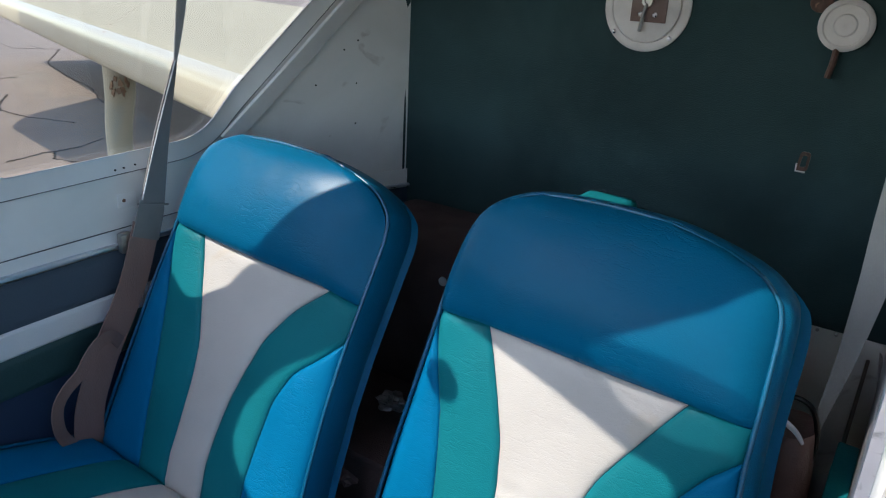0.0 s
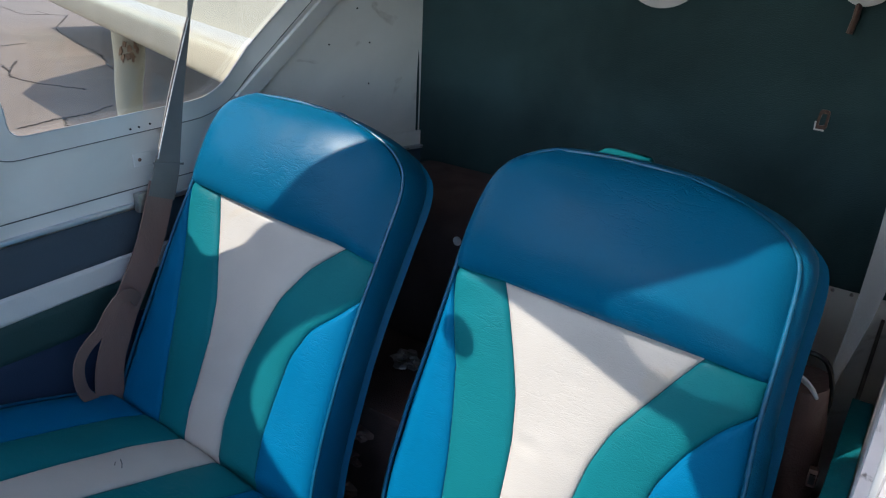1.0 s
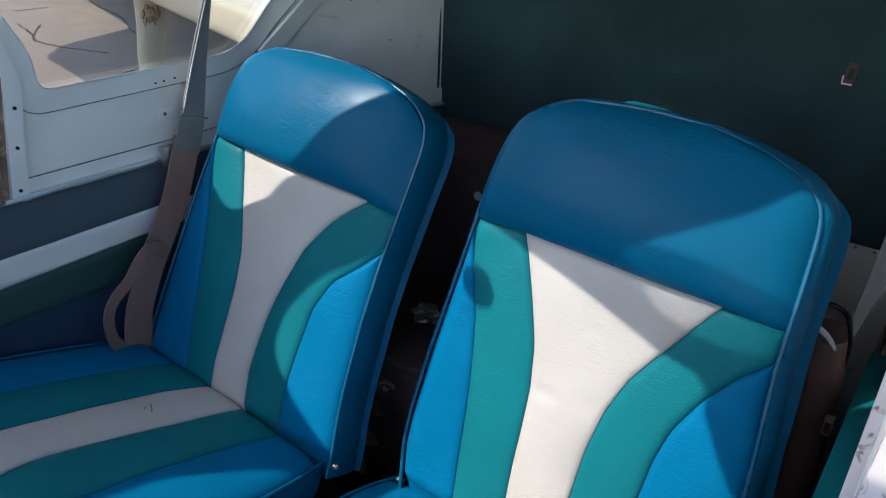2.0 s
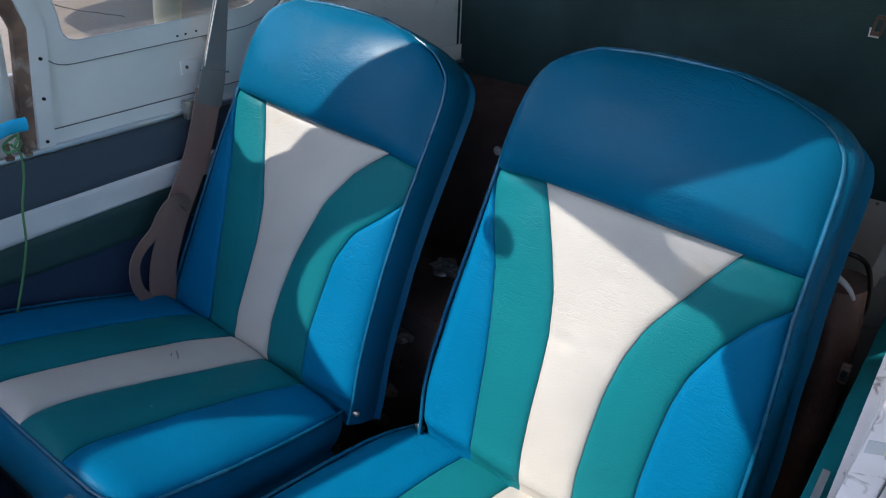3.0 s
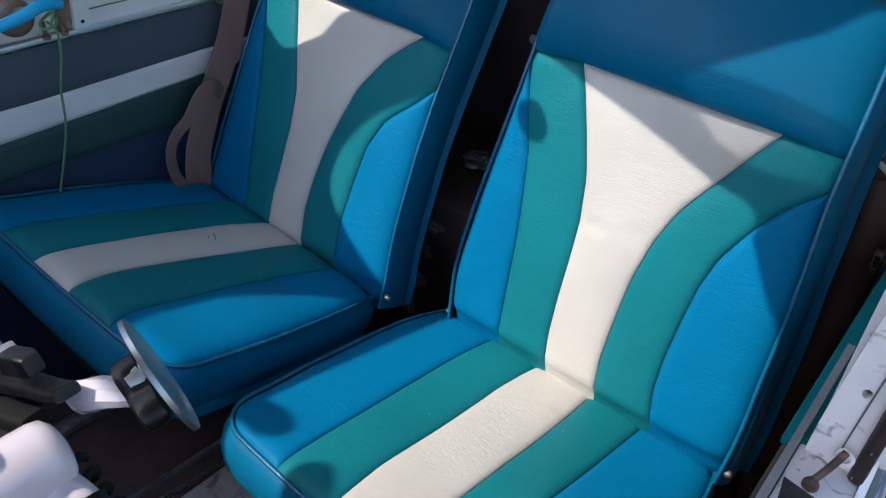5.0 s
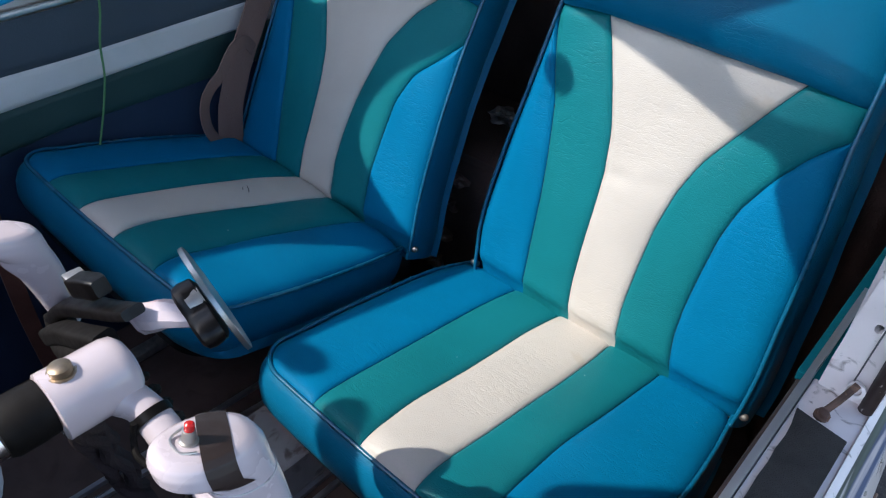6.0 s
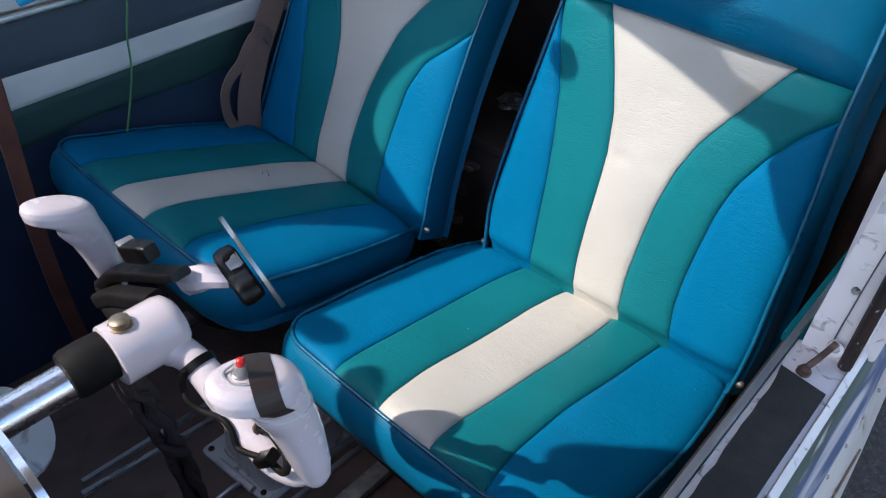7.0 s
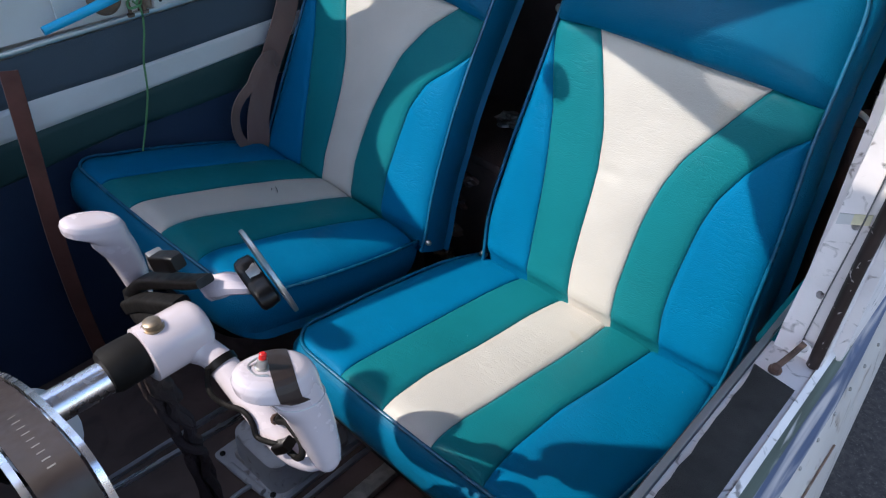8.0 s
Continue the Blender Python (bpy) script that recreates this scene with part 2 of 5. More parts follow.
def circle(r, n=10, r2=None):
    return [(r * math.cos(2 * math.pi * k / n), (r2 or r) * math.sin(2 * math.pi * k / n)) for k in range(n)]


def tube_bm(pts, r, n=10, smooth=6, scale=None, r2=None):
    return sweep_bm(smooth_path(pts, smooth) if smooth else [Vector(p) for p in pts], circle(r, n, r2), scale)


def strap_bm(pts, width, thick=0.002, smooth=6, up=(0, 0, 1), scale=None):
    w, t = width / 2, thick / 2
    return sweep_bm(smooth_path(pts, smooth), [(-w, -t), (w, -t), (w, t), (-w, t)], scale, up)


def lathe_bm(axis_at, axis_dir, profile, n=24):
    """profile: (distance along the axis, radius)."""
    bm = bmesh.new()
    d = Vector(axis_dir).normalized()
    a = d.orthogonal().normalized()
    b = d.cross(a)
    at = Vector(axis_at)
    rings = []
    for h, r in profile:
        rings.append([bm.verts.new(at + d * h + (a * math.cos(2 * math.pi * k / n) + b * math.sin(2 * math.pi * k / n)) * max(r, 1e-5)) for k in range(n)])
    for r0, r1 in zip(rings, rings[1:]):
        for k in range(n):
            bm.faces.new((r0[k], r0[(k + 1) % n], r1[(k + 1) % n], r1[k]))
    bm.faces.new(rings[0])
    bm.faces.new(rings[-1])
    return bm


def slab_bm(outer, holes, place, depth, bend=None):
    """A plate from a 2D outline with holes, laid into space by place(a, b), with thickness depth (a vector); bend: where the plate folds."""
    bm = bmesh.new()
    edges = []
    for loop in (outer, *holes):
        vs = [bm.verts.new((*p, 0.0)) for p in loop]
        edges += [bm.edges.new((vs[i], vs[(i + 1) % len(vs)])) for i in range(len(vs))]
    bmesh.ops.triangle_fill(bm, edges=edges, use_beauty=True, use_dissolve=False)
    if bend is not None:
        bmesh.ops.bisect_plane(bm, geom=bm.verts[:] + bm.edges[:] + bm.faces[:], dist=1e-5, plane_co=(bend, 0, 0), plane_no=(1, 0, 0))
    for v in bm.verts:
        v.co = place(v.co.x, v.co.y)
    ext = bmesh.ops.extrude_face_region(bm, geom=bm.faces[:], use_keep_orig=True)
    bmesh.ops.translate(bm, verts=[g for g in ext["geom"] if isinstance(g, bmesh.types.BMVert)], vec=Vector(depth))
    return bm


def rounded(pts, r, n=6):
    """Rounds the corners of a closed 2D outline; r may be one radius or one for each corner."""
    out = []
    k = len(pts)
    for i in range(k):
        p0, p1, p2 = (Vector(pts[(i + j) % k]) for j in (-1, 0, 1))
        ri = r[i] if isinstance(r, (list, tuple)) else r
        a, b = (p0 - p1), (p2 - p1)
        ri = min(ri, a.length * 0.48, b.length * 0.48)
        if ri <= 0:
            out.append(tuple(p1))
            continue
        s, e = p1 + a.normalized() * ri, p1 + b.normalized() * ri
        for j in range(n + 1):
            t = j / n
            out.append(tuple((1 - t) ** 2 * s + 2 * t * (1 - t) * p1 + t * t * e))
    return out


def lerp_table(table, x):
    if x <= table[0][0]:
        return table[0][1]
    for (x0, y0), (x1, y1) in zip(table, table[1:]):
        if x <= x1:
            t = (x - x0) / (x1 - x0)
            return y0 + (y1 - y0) * t
    return table[-1][1]


def smooth_table(table, n=60):
    """A finer table through the same points, with soft bends."""
    xs = [table[0][0] + (table[-1][0] - table[0][0]) * i / n for i in range(n + 1)]
    ys = [lerp_table(table, x) for x in xs]
    for _ in range(5):
        ys = [ys[0]] + [(ys[i - 1] + 2 * ys[i] + ys[i + 1]) / 4 for i in range(1, n)] + [ys[-1]]
    return list(zip(xs, ys))


def screw(at, direction, r, parent, mat=None):
    return part("screw", lathe_bm(at, direction, [(-0.001, r), (r * 0.35, r), (r * 0.6, r * 0.7), (r * 0.7, r * 0.2)], 10), mat or STEEL, parent)


# ---- seats ----
FRONT = 0.376


def patch_bm(rows, cols, fn):
    bm = bmesh.new()
    grid = [[bm.verts.new(fn(i / cols, j / rows)) for i in range(cols + 1)] for j in range(rows + 1)]
    for j in range(rows):
        for i in range(cols):
            bm.faces.new((grid[j][i], grid[j][i + 1], grid[j + 1][i + 1], grid[j + 1][i]))
    return bm


def soft(x):
    x = max(0.0, min(1.0, x))
    return math.sqrt(max(0.0, 1 - (1 - x) ** 2))


def spread(q):
    """Finer steps towards both ends of a panel."""
    return 0.5 - 0.5 * math.cos(math.pi * q)


def tube_shell(rings):
    """Skin through closed rings of points, capped at the last one."""
    bm = bmesh.new()
    rings = [[bm.verts.new(p) for p in ring] for ring in rings]
    for r0, r1 in zip(rings, rings[1:]):
        for i in range(len(r0)):
            bm.faces.new((r0[i], r0[(i + 1) % len(r0)], r1[(i + 1) % len(r1)], r1[i]))
    bm.faces.new(rings[-1])
    return bm


def front_seat(label, at, axes, back, cushion, bulge, sink=(0, 0, 0), grow_by=1.0, dents=(), scuffs=()):
    """A seat whose back and cushion meet at the point at. axes: across the back, up the back, across the cushion, forward along the cushion.
    back and cushion: the courses of their edges and seams to both sides, as tables over the length. bulge: how far the back's sides swell out. sink, grow_by: the cushion's offset and size."""
    at = Vector(at)
    XB, ev, XF, ef = (Vector(v).normalized() for v in axes)
    ew, en = XB.cross(ev), XF.cross(ef)
    ew = ew if ew.y < 0 else -ew
    en = en if en.z > 0 else -en
    cx = at.x
    hinge = at + Vector(sink)
    seat = thing("front_seat", (cx, -0.2, 0.66), label, "seat", "front seats")
    fine = {k: smooth_table(v, 90) for k, v in back.items()}
    cfine = {k: smooth_table(v, 60) for k, v in cushion.items()}

    def back_pt(u, v, w):
        return at + XB * u + ev * v + ew * w

    def cush_pt(u, f, w):
        return hinge + (XF * u + ef * f) * grow_by + en * w

    left = lambda v: lerp_table(fine["edge_l"], v)
    right = lambda v: lerp_table(fine["edge_r"], v)
    in_l = lambda v: lerp_table(fine["in_l"], v)
    in_r = lambda v: lerp_table(fine["in_r"], v)
    out_l = lambda v: max(lerp_table(fine["out_l"], v), left(v) + 0.0008)
    out_r = lambda v: min(lerp_table(fine["out_r"], v), right(v) - 0.0008)
    head_seam = lambda u: lerp_table(fine["head"], u)
    TOP = 0.549

    def back_h(u, v):
        edge = min(u - left(v), right(v) - u, TOP + 0.004 - v)
        w = -0.015 + 0.011 * soft(edge / 0.030) + 0.007 * (1 - (u / 0.21) ** 2)
        w -= 0.005 * (1 - soft(v / 0.010))
        for du, dv, ru, rv, depth in dents:
            w -= depth * math.exp(-((u - du) / ru) ** 2 - ((v - dv) / rv) ** 2)
        return w + 0.0016 * noise.noise(Vector((u * 11 + cx, v * 11, 2.0))) + 0.0004 * noise.noise(Vector((u * 40 + cx, v * 28, 5.0)))

    def pillow(s, width, depth=0.0048):
        """Rises quickly from the seam, over about 1 cm."""
        return -0.0055 + depth * soft(min(s, 1 - s) * width / 0.011) + 0.003 * (1 - (2 * s - 1) ** 2)

    def back_panel(name, lo, hi, mat, lab):
        def fn(s, t):
            n = -0.032 + 0.416 * (1 - (1 - t) ** 1.25)
            a, b = lo(n), hi(n)
            u = a + (b - a) * spread(s)
            v = n * head_seam(u) / 0.384
            if n < 0:
                return back_pt(u, v, back_h(u, v) - 0.0055 - 0.014 * (n / 0.032) ** 2)
            q = (u - a) / max(1e-6, b - a)
            top = soft((0.384 - n) / 0.016)
            return back_pt(u, v, back_h(u, v) + (pillow(q, b - a) + 0.0055) * top * soft(n / 0.010) - 0.0055)
        return part(name, patch_bm(60, 26, fn), mat, seat, lab)

    back_panel("back_centre_panel", in_l, in_r, WHITE, "white vinyl centre panel with fine wrinkles")
    back_panel("back_green_panel", out_l, in_l, TEAL, "teal green vinyl panel")
    back_panel("back_green_panel", in_r, out_r, TEAL, "teal green vinyl panel")
    back_panel("back_side_panel", left, out_l, BLUE, "bright blue vinyl side panel")
    back_panel("back_side_panel", out_r, right, BLUE, "bright blue vinyl side panel")
    for line, n1 in ((in_l, 0.384), (in_r, 0.384), (out_l, 0.378), (out_r, 0.350)):
        pts = []
        for i in range(49):
            n = 0.006 + (n1 - 0.006) * i / 48
            u = line(n)
            v = n * head_seam(u) / 0.384
            pts.append(back_pt(u, v, back_h(u, v) - 0.0054))
        part("seam", sweep_bm(pts, circle(0.0009, 6), up=ew), SEAM_AND_SHADE, seat, "dark stitched seam")
    lo, hi = left(0.38) * 0.995, right(0.37) * 0.995
    pts = [lo + (hi - lo) * i / 40 for i in range(41)]
    part("seam", sweep_bm([back_pt(u, head_seam(u), back_h(u, head_seam(u)) - 0.0054) for u in pts], circle(0.0009, 6), up=ew), SEAM_AND_SHADE, seat, "dark stitched seam")

    def head(s, t):
        n = 0.384 + (TOP - 0.384) * t
        u = left(n) + (right(n) - left(n)) * spread(s)
        v = n + (head_seam(u) - 0.384) * (1 - t) + 0.005 * t * max(0.0, 1 - (u / 0.15) ** 2)
        rise = max(0.0, 1 - ((v - 0.440) / 0.106) ** 2)
        swell = 0.026 * rise * max(0.0, 1 - abs(u / 0.197) ** 3.2)
        return back_pt(u, v, swell + back_h(u, v) - 0.0055 + 0.0075 * soft((v - head_seam(u)) / 0.020) * soft((TOP + 0.006 - v) / 0.02))
    part("headrest_panel", patch_bm(40, 44, head), HEAD, seat, "steel blue vinyl headrest panel")

    # the back's boxing, and its piping
    vs = [-0.03 + (TOP + 0.03) * (1 - (1 - i / 70) ** 1.7) for i in range(71)]
    loop = [(left(v), v) for v in vs]
    u0, u1 = left(TOP), right(TOP)
    loop += [(u0 + (u1 - u0) * i / 16, TOP + 0.005 * (1 - (2 * i / 16 - 1) ** 2)) for i in range(1, 16)]
    loop += [(right(v), v) for v in reversed(vs)]
    for _ in range(10):
        loop = [loop[0]] + [p if p[1] < 0.50 else tuple((a + 2 * b + c) / 4 for a, b, c in zip(o, p, q)) for o, p, q in zip(loop, loop[1:], loop[2:])] + [loop[-1]]
    part("piping", sweep_bm([back_pt(u, v, -0.0085) for u, v in loop], circle(0.0028, 10), up=ew), PIPE, seat, "blue vinyl piping")
    rings = []
    for w, k in ((-0.009, -0.05), (-0.013, 0.40), (-0.020, 0.72), (-0.032, 0.95), (-0.046, 1.0), (-0.060, 0.85), (-0.070, 0.35), (-0.075, -1.6)):
        ring = []
        for u, v in loop:
            up = max(0.0, (v - 0.40) / 0.15) ** 1.5
            grow = bulge * k * (1 + 0.2 * noise.noise(Vector((u * 9 + cx, v * 9, w * 30))))
            ring.append(back_pt(u + math.copysign(grow, u) * min(1.0, abs(u) / 0.15), v + grow * 0.4 * up, w))
        rings.append(ring)
    part("back_boxing", tube_shell(rings), BOXING, seat, "blue vinyl back cover")

    # the cushion
    c_l = lambda f: lerp_table(cfine["edge_l"], f)
    c_r = lambda f: lerp_table(cfine["edge_r"], f)

    def front_reach(u):
        """How far the cushion's top reaches forward at u, with rounded front corners."""
        r = 0.050
        lo, hi = c_l(0.30), c_r(0.30)
        over = max(0.0, lo + r - u, u - (hi - r))
        return FRONT + 0.003 - 0.006 * (u / 0.22) ** 2 - (r - math.sqrt(max(0.0, r * r - over * over)))

    def cush_h(u, f):
        edge = min(u - c_l(f), c_r(f) - u, front_reach(u) - f)
        w = -0.013 + 0.011 * soft(edge / 0.034) + 0.008 * (1 - (u / 0.23) ** 2)
        w -= 0.004 * (1 - soft(f / 0.010))
        return w + 0.0011 * noise.noise(Vector((u * 12 + cx, f * 12, 7.0)))

    def cushion_panel(name, lo, hi, mat, lab):
        def fn(s, t):
            q = spread(s)
            t2 = 1 - (1 - t) ** 1.25
            n = FRONT * t2
            a, b = lo(n), hi(n)
            u = a + (b - a) * q
            f = -0.002 + (front_reach(u) + 0.002) * t2
            return cush_pt(u, f, cush_h(u, f) + (pillow(q, b - a) + 0.0055) * soft((front_reach(u) - f) / 0.02) * soft((f + 0.003) / 0.006) - 0.0055)
        return part(name, patch_bm(44, 26, fn), mat, seat, lab)

    seams = {k: (lambda f, k=k: lerp_table(cfine[k], f)) for k in ("out_l", "in_l", "in_r", "out_r")}
    cushion_panel("cushion_side_panel", lambda f: c_l(f) if f < 0.30 else c_l(0.30), seams["out_l"], BLUE, "bright blue vinyl stripe")
    cushion_panel("cushion_green_panel", seams["out_l"], seams["in_l"], TEAL, "teal green vinyl stripe")
    cushion_panel("cushion_centre_panel", seams["in_l"], seams["in_r"], WHITE, "white vinyl centre stripe")
    cushion_panel("cushion_green_panel", seams["in_r"], seams["out_r"], TEAL, "teal green vinyl stripe")
    cushion_panel("cushion_side_panel", seams["out_r"], lambda f: c_r(f) if f < 0.30 else c_r(0.30), BLUE, "bright blue vinyl stripe")
    for line in seams.values():
        pts = []
        for i in range(41):
            u = line(FRONT * i / 40)
            f = 0.006 + (front_reach(u) - 0.01) * i / 40
            pts.append(cush_pt(u, f, cush_h(u, f) - 0.0054))
        part("seam", sweep_bm(pts, circle(0.0009, 6), up=en), SEAM_AND_SHADE, seat, "dark stitched seam")
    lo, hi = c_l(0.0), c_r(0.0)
    # The shade where back and cushion meet is laid in as a dark tube.
    part("crease", sweep_bm([cush_pt(lo + (hi - lo) * i / 20, 0.0, -0.013) for i in range(21)], circle(0.0030, 8), up=en), SEAM_AND_SHADE, seat, "dark tube for the shade in the crease between back and cushion")
    rim = [(c_l(f), f) for f in (-0.01, 0.03, 0.07, 0.11, 0.15, 0.19, 0.23, 0.27, 0.30)]
    lo, hi = c_l(0.30), c_r(0.30)
    front = [lo + (hi - lo) * spread(i / 60) for i in range(1, 60)]
    rim += [(u, front_reach(u)) for u in front]
    rim += [(c_r(f), f) for f in (0.30, 0.27, 0.23, 0.19, 0.15, 0.11, 0.07, 0.03, -0.01)]
    part("piping", sweep_bm([cush_pt(u, f, -0.0075) for u, f in rim], circle(0.0028, 10), up=en), PIPE, seat, "blue vinyl piping")
    rings = []
    for w, grow in ((-0.010, -0.002), (-0.015, 0.002), (-0.026, 0.006), (-0.042, 0.007), (-0.060, 0.005), (-0.074, 0.000), (-0.082, -0.010)):
        rings.append([cush_pt(u + math.copysign(grow, u) * min(1.0, abs(u) / 0.15), f + (grow * 1.3 if f > 0.3 else 0.0), w) for u, f in rim])
    part("cushion_boxing", tube_shell(rings), BOXING, seat, "blue vinyl cushion sides")
    pan = [[cush_pt(u * 0.90, f * 0.94 + 0.008, w) for u, f in rim] for w in (-0.080, -0.100)]
    part("seat_pan", tube_shell(pan), BLACK, seat, "dark steel seat pan")
    for u, f, size in scuffs:
        base = cush_pt(u, f, cush_h(u, f) + 0.0017)
        part("speck", lathe_bm(base, en, [(-0.0008, size * 0.6), (0.0002, size * 0.5), (0.0004, size * 0.1)], 7), PLATE, seat, "tiny pale speck")
    for sgn in (-1, 1):
        for y in (-0.20, -0.05):
            top_z = cush_pt(sgn * 0.16, at.y - y, -0.097).z
            part("leg", box_bm(cx + sgn * 0.16 - 0.012, cx + sgn * 0.16 + 0.012, y - 0.015, y + 0.015, 0.66, top_z), RUST_DARK, seat)
        part("slide_rail", box_bm(cx + sgn * 0.16 - 0.014, cx + sgn * 0.16 + 0.014, -0.44, 0.10, 0.66, 0.675), STEEL, seat, "worn steel seat rail")
        u = right(0.0) + 0.004 if sgn > 0 else left(0.0) - 0.004
        part("hinge", lathe_bm(back_pt(u, -0.012, -0.016), XB * sgn, [(-0.006, 0.0048), (0.003, 0.0052), (0.006, 0.0038), (0.0075, 0.0015)], 14), STEEL, seat, "worn steel hinge pivot")
    return seat, back_pt, back_h, cush_pt, cush_h


PORT_BACK = dict(
    edge_l=[(-0.04, -0.200), (0.0, -0.206), (0.05, -0.215), (0.10, -0.215), (0.183, -0.208), (0.264, -0.198), (0.33, -0.190), (0.382, -0.184), (0.43, -0.179), (0.47, -0.170), (0.504, -0.158), (0.524, -0.145), (0.538, -0.125), (0.549, -0.088)],
    edge_r=[(-0.04, 0.210), (0.0, 0.214), (0.05, 0.215), (0.11, 0.212), (0.19, 0.210), (0.26, 0.205), (0.32, 0.200), (0.42, 0.199), (0.465, 0.198), (0.49, 0.195), (0.511, 0.184), (0.528, 0.162), (0.538, 0.132), (0.549, 0.075)],
    in_l=[(-0.01, -0.034), (0.0, -0.036), (0.04, -0.043), (0.09, -0.046), (0.145, -0.047), (0.20, -0.050), (0.256, -0.059), (0.308, -0.077), (0.353, -0.095), (0.386, -0.111), (0.40, -0.117)],
    in_r=[(-0.01, 0.041), (0.0, 0.040), (0.05, 0.034), (0.106, 0.0345), (0.161, 0.037), (0.218, 0.047), (0.264, 0.063), (0.303, 0.086), (0.341, 0.109), (0.376, 0.131), (0.40, 0.147)],
    out_l=[(-0.01, -0.115), (0.0, -0.116), (0.068, -0.123), (0.134, -0.128), (0.195, -0.137), (0.261, -0.150), (0.309, -0.166), (0.35, -0.179), (0.385, -0.188), (0.40, -0.20)],
    out_r=[(-0.01, 0.120), (0.0, 0.118), (0.044, 0.109), (0.09, 0.107), (0.137, 0.109), (0.187, 0.113), (0.23, 0.122), (0.276, 0.143), (0.319, 0.170), (0.348, 0.197), (0.38, 0.23)],
    head=[(-0.22, 0.379), (-0.18, 0.3815), (-0.111, 0.386), (-0.027, 0.383), (0.024, 0.380), (0.13, 0.3755), (0.194, 0.368), (0.22, 0.365)])
PORT_CUSHION = dict(
    edge_l=[(-0.02, -0.203), (0.0, -0.210), (0.047, -0.225), (0.10, -0.228), (0.24, -0.228), (0.30, -0.224), (0.38, -0.22)],
    edge_r=[(-0.02, 0.210), (0.0, 0.213), (0.05, 0.220), (0.10, 0.224), (0.16, 0.227), (0.225, 0.225), (0.30, 0.223), (0.38, 0.22)],
    out_l=[(0.0, -0.111), (0.05, -0.116), (0.10, -0.118), (0.22, -0.116), (0.30, -0.116), (0.376, -0.113)],
    in_l=[(0.0, -0.032), (0.03, -0.037), (0.09, -0.041), (0.20, -0.040), (0.296, -0.043), (0.376, -0.036)],
    in_r=[(0.0, 0.045), (0.06, 0.047), (0.13, 0.046), (0.25, 0.042), (0.33, 0.038), (0.376, 0.041)],
    out_r=[(0.0, 0.119), (0.05, 0.116), (0.10, 0.113), (0.217, 0.104), (0.308, 0.105), (0.376, 0.115)])
STAR_BACK = dict(
    edge_l=[(-0.04, -0.215), (0.04, -0.217), (0.113, -0.213), (0.197, -0.206), (0.298, -0.198), (0.39, -0.186), (0.467, -0.176), (0.50, -0.168), (0.52, -0.159), (0.538, -0.142), (0.549, -0.105)],
    edge_r=[(-0.04, 0.212), (0.005, 0.209), (0.05, 0.201), (0.11, 0.196), (0.205, 0.193), (0.29, 0.195), (0.38, 0.202), (0.42, 0.205), (0.46, 0.208), (0.485, 0.205), (0.50, 0.199), (0.521, 0.178), (0.538, 0.138), (0.549, 0.072)],
    in_l=[(-0.01, -0.044), (0.013, -0.046), (0.05, -0.052), (0.11, -0.050), (0.169, -0.051), (0.224, -0.058), (0.275, -0.074), (0.334, -0.094), (0.386, -0.115), (0.40, -0.120)],
    in_r=[(-0.01, 0.034), (0.006, 0.031), (0.06, 0.022), (0.11, 0.025), (0.169, 0.032), (0.219, 0.044), (0.274, 0.061), (0.332, 0.097), (0.371, 0.137), (0.39, 0.155)],
    out_l=[(-0.01, -0.107), (0.018, -0.110), (0.093, -0.125), (0.178, -0.138), (0.261, -0.154), (0.32, -0.170), (0.37, -0.184), (0.40, -0.195)],
    out_r=[(-0.01, 0.109), (0.005, 0.106), (0.072, 0.099), (0.13, 0.101), (0.195, 0.107), (0.246, 0.127), (0.289, 0.166), (0.336, 0.201), (0.36, 0.22)],
    head=[(-0.22, 0.391), (-0.185, 0.389), (-0.115, 0.386), (0.022, 0.377), (0.137, 0.372), (0.195, 0.361), (0.22, 0.356)])
STAR_CUSHION = dict(
    edge_l=[(-0.02, -0.222), (0.0, -0.228), (0.04, -0.242), (0.15, -0.247), (0.25, -0.244), (0.30, -0.238), (0.38, -0.23)],
    edge_r=[(-0.02, 0.191), (0.03, 0.197), (0.07, 0.201), (0.14, 0.205), (0.23, 0.208), (0.30, 0.206), (0.38, 0.203)],
    out_l=[(0.0, -0.130), (0.05, -0.142), (0.20, -0.148), (0.30, -0.147), (0.376, -0.142)],
    in_l=[(0.0, -0.043), (0.04, -0.052), (0.09, -0.062), (0.185, -0.065), (0.30, -0.066), (0.376, -0.060)],
    in_r=[(0.0, 0.032), (0.05, 0.026), (0.14, 0.018), (0.242, 0.010), (0.315, 0.008), (0.376, 0.019)],
    out_r=[(0.0, 0.114), (0.06, 0.104), (0.114, 0.099), (0.209, 0.094), (0.285, 0.093), (0.33, 0.092), (0.376, 0.102)])

port_specks = ((0.15, 0.13, 0.0012), (0.175, 0.25, 0.0014), (0.19, 0.06, 0.0010), (-0.06, 0.20, 0.0009), (-0.07, 0.05, 0.0009), (0.06, 0.10, 0.0008))
front_seat("piped blue, teal and white vinyl seat beside the open door", (0.259, -0.015, 0.945), ((1, 0, 0), (0, 0.304, 0.953), (1, 0, 0), (0, -0.981, 0.1935)), PORT_BACK, PORT_CUSHION, 0.013, (-0.0146, 0.0208, -0.0265), 1.039,
                                              dents=((0.010, 0.300, 0.012, 0.006, 0.0016), (-0.03, 0.205, 0.02, 0.006, 0.003), (0.02, 0.215, 0.012, 0.010, 0.0015), (-0.15, 0.26, 0.02, 0.004, 0.002)), scuffs=port_specks)
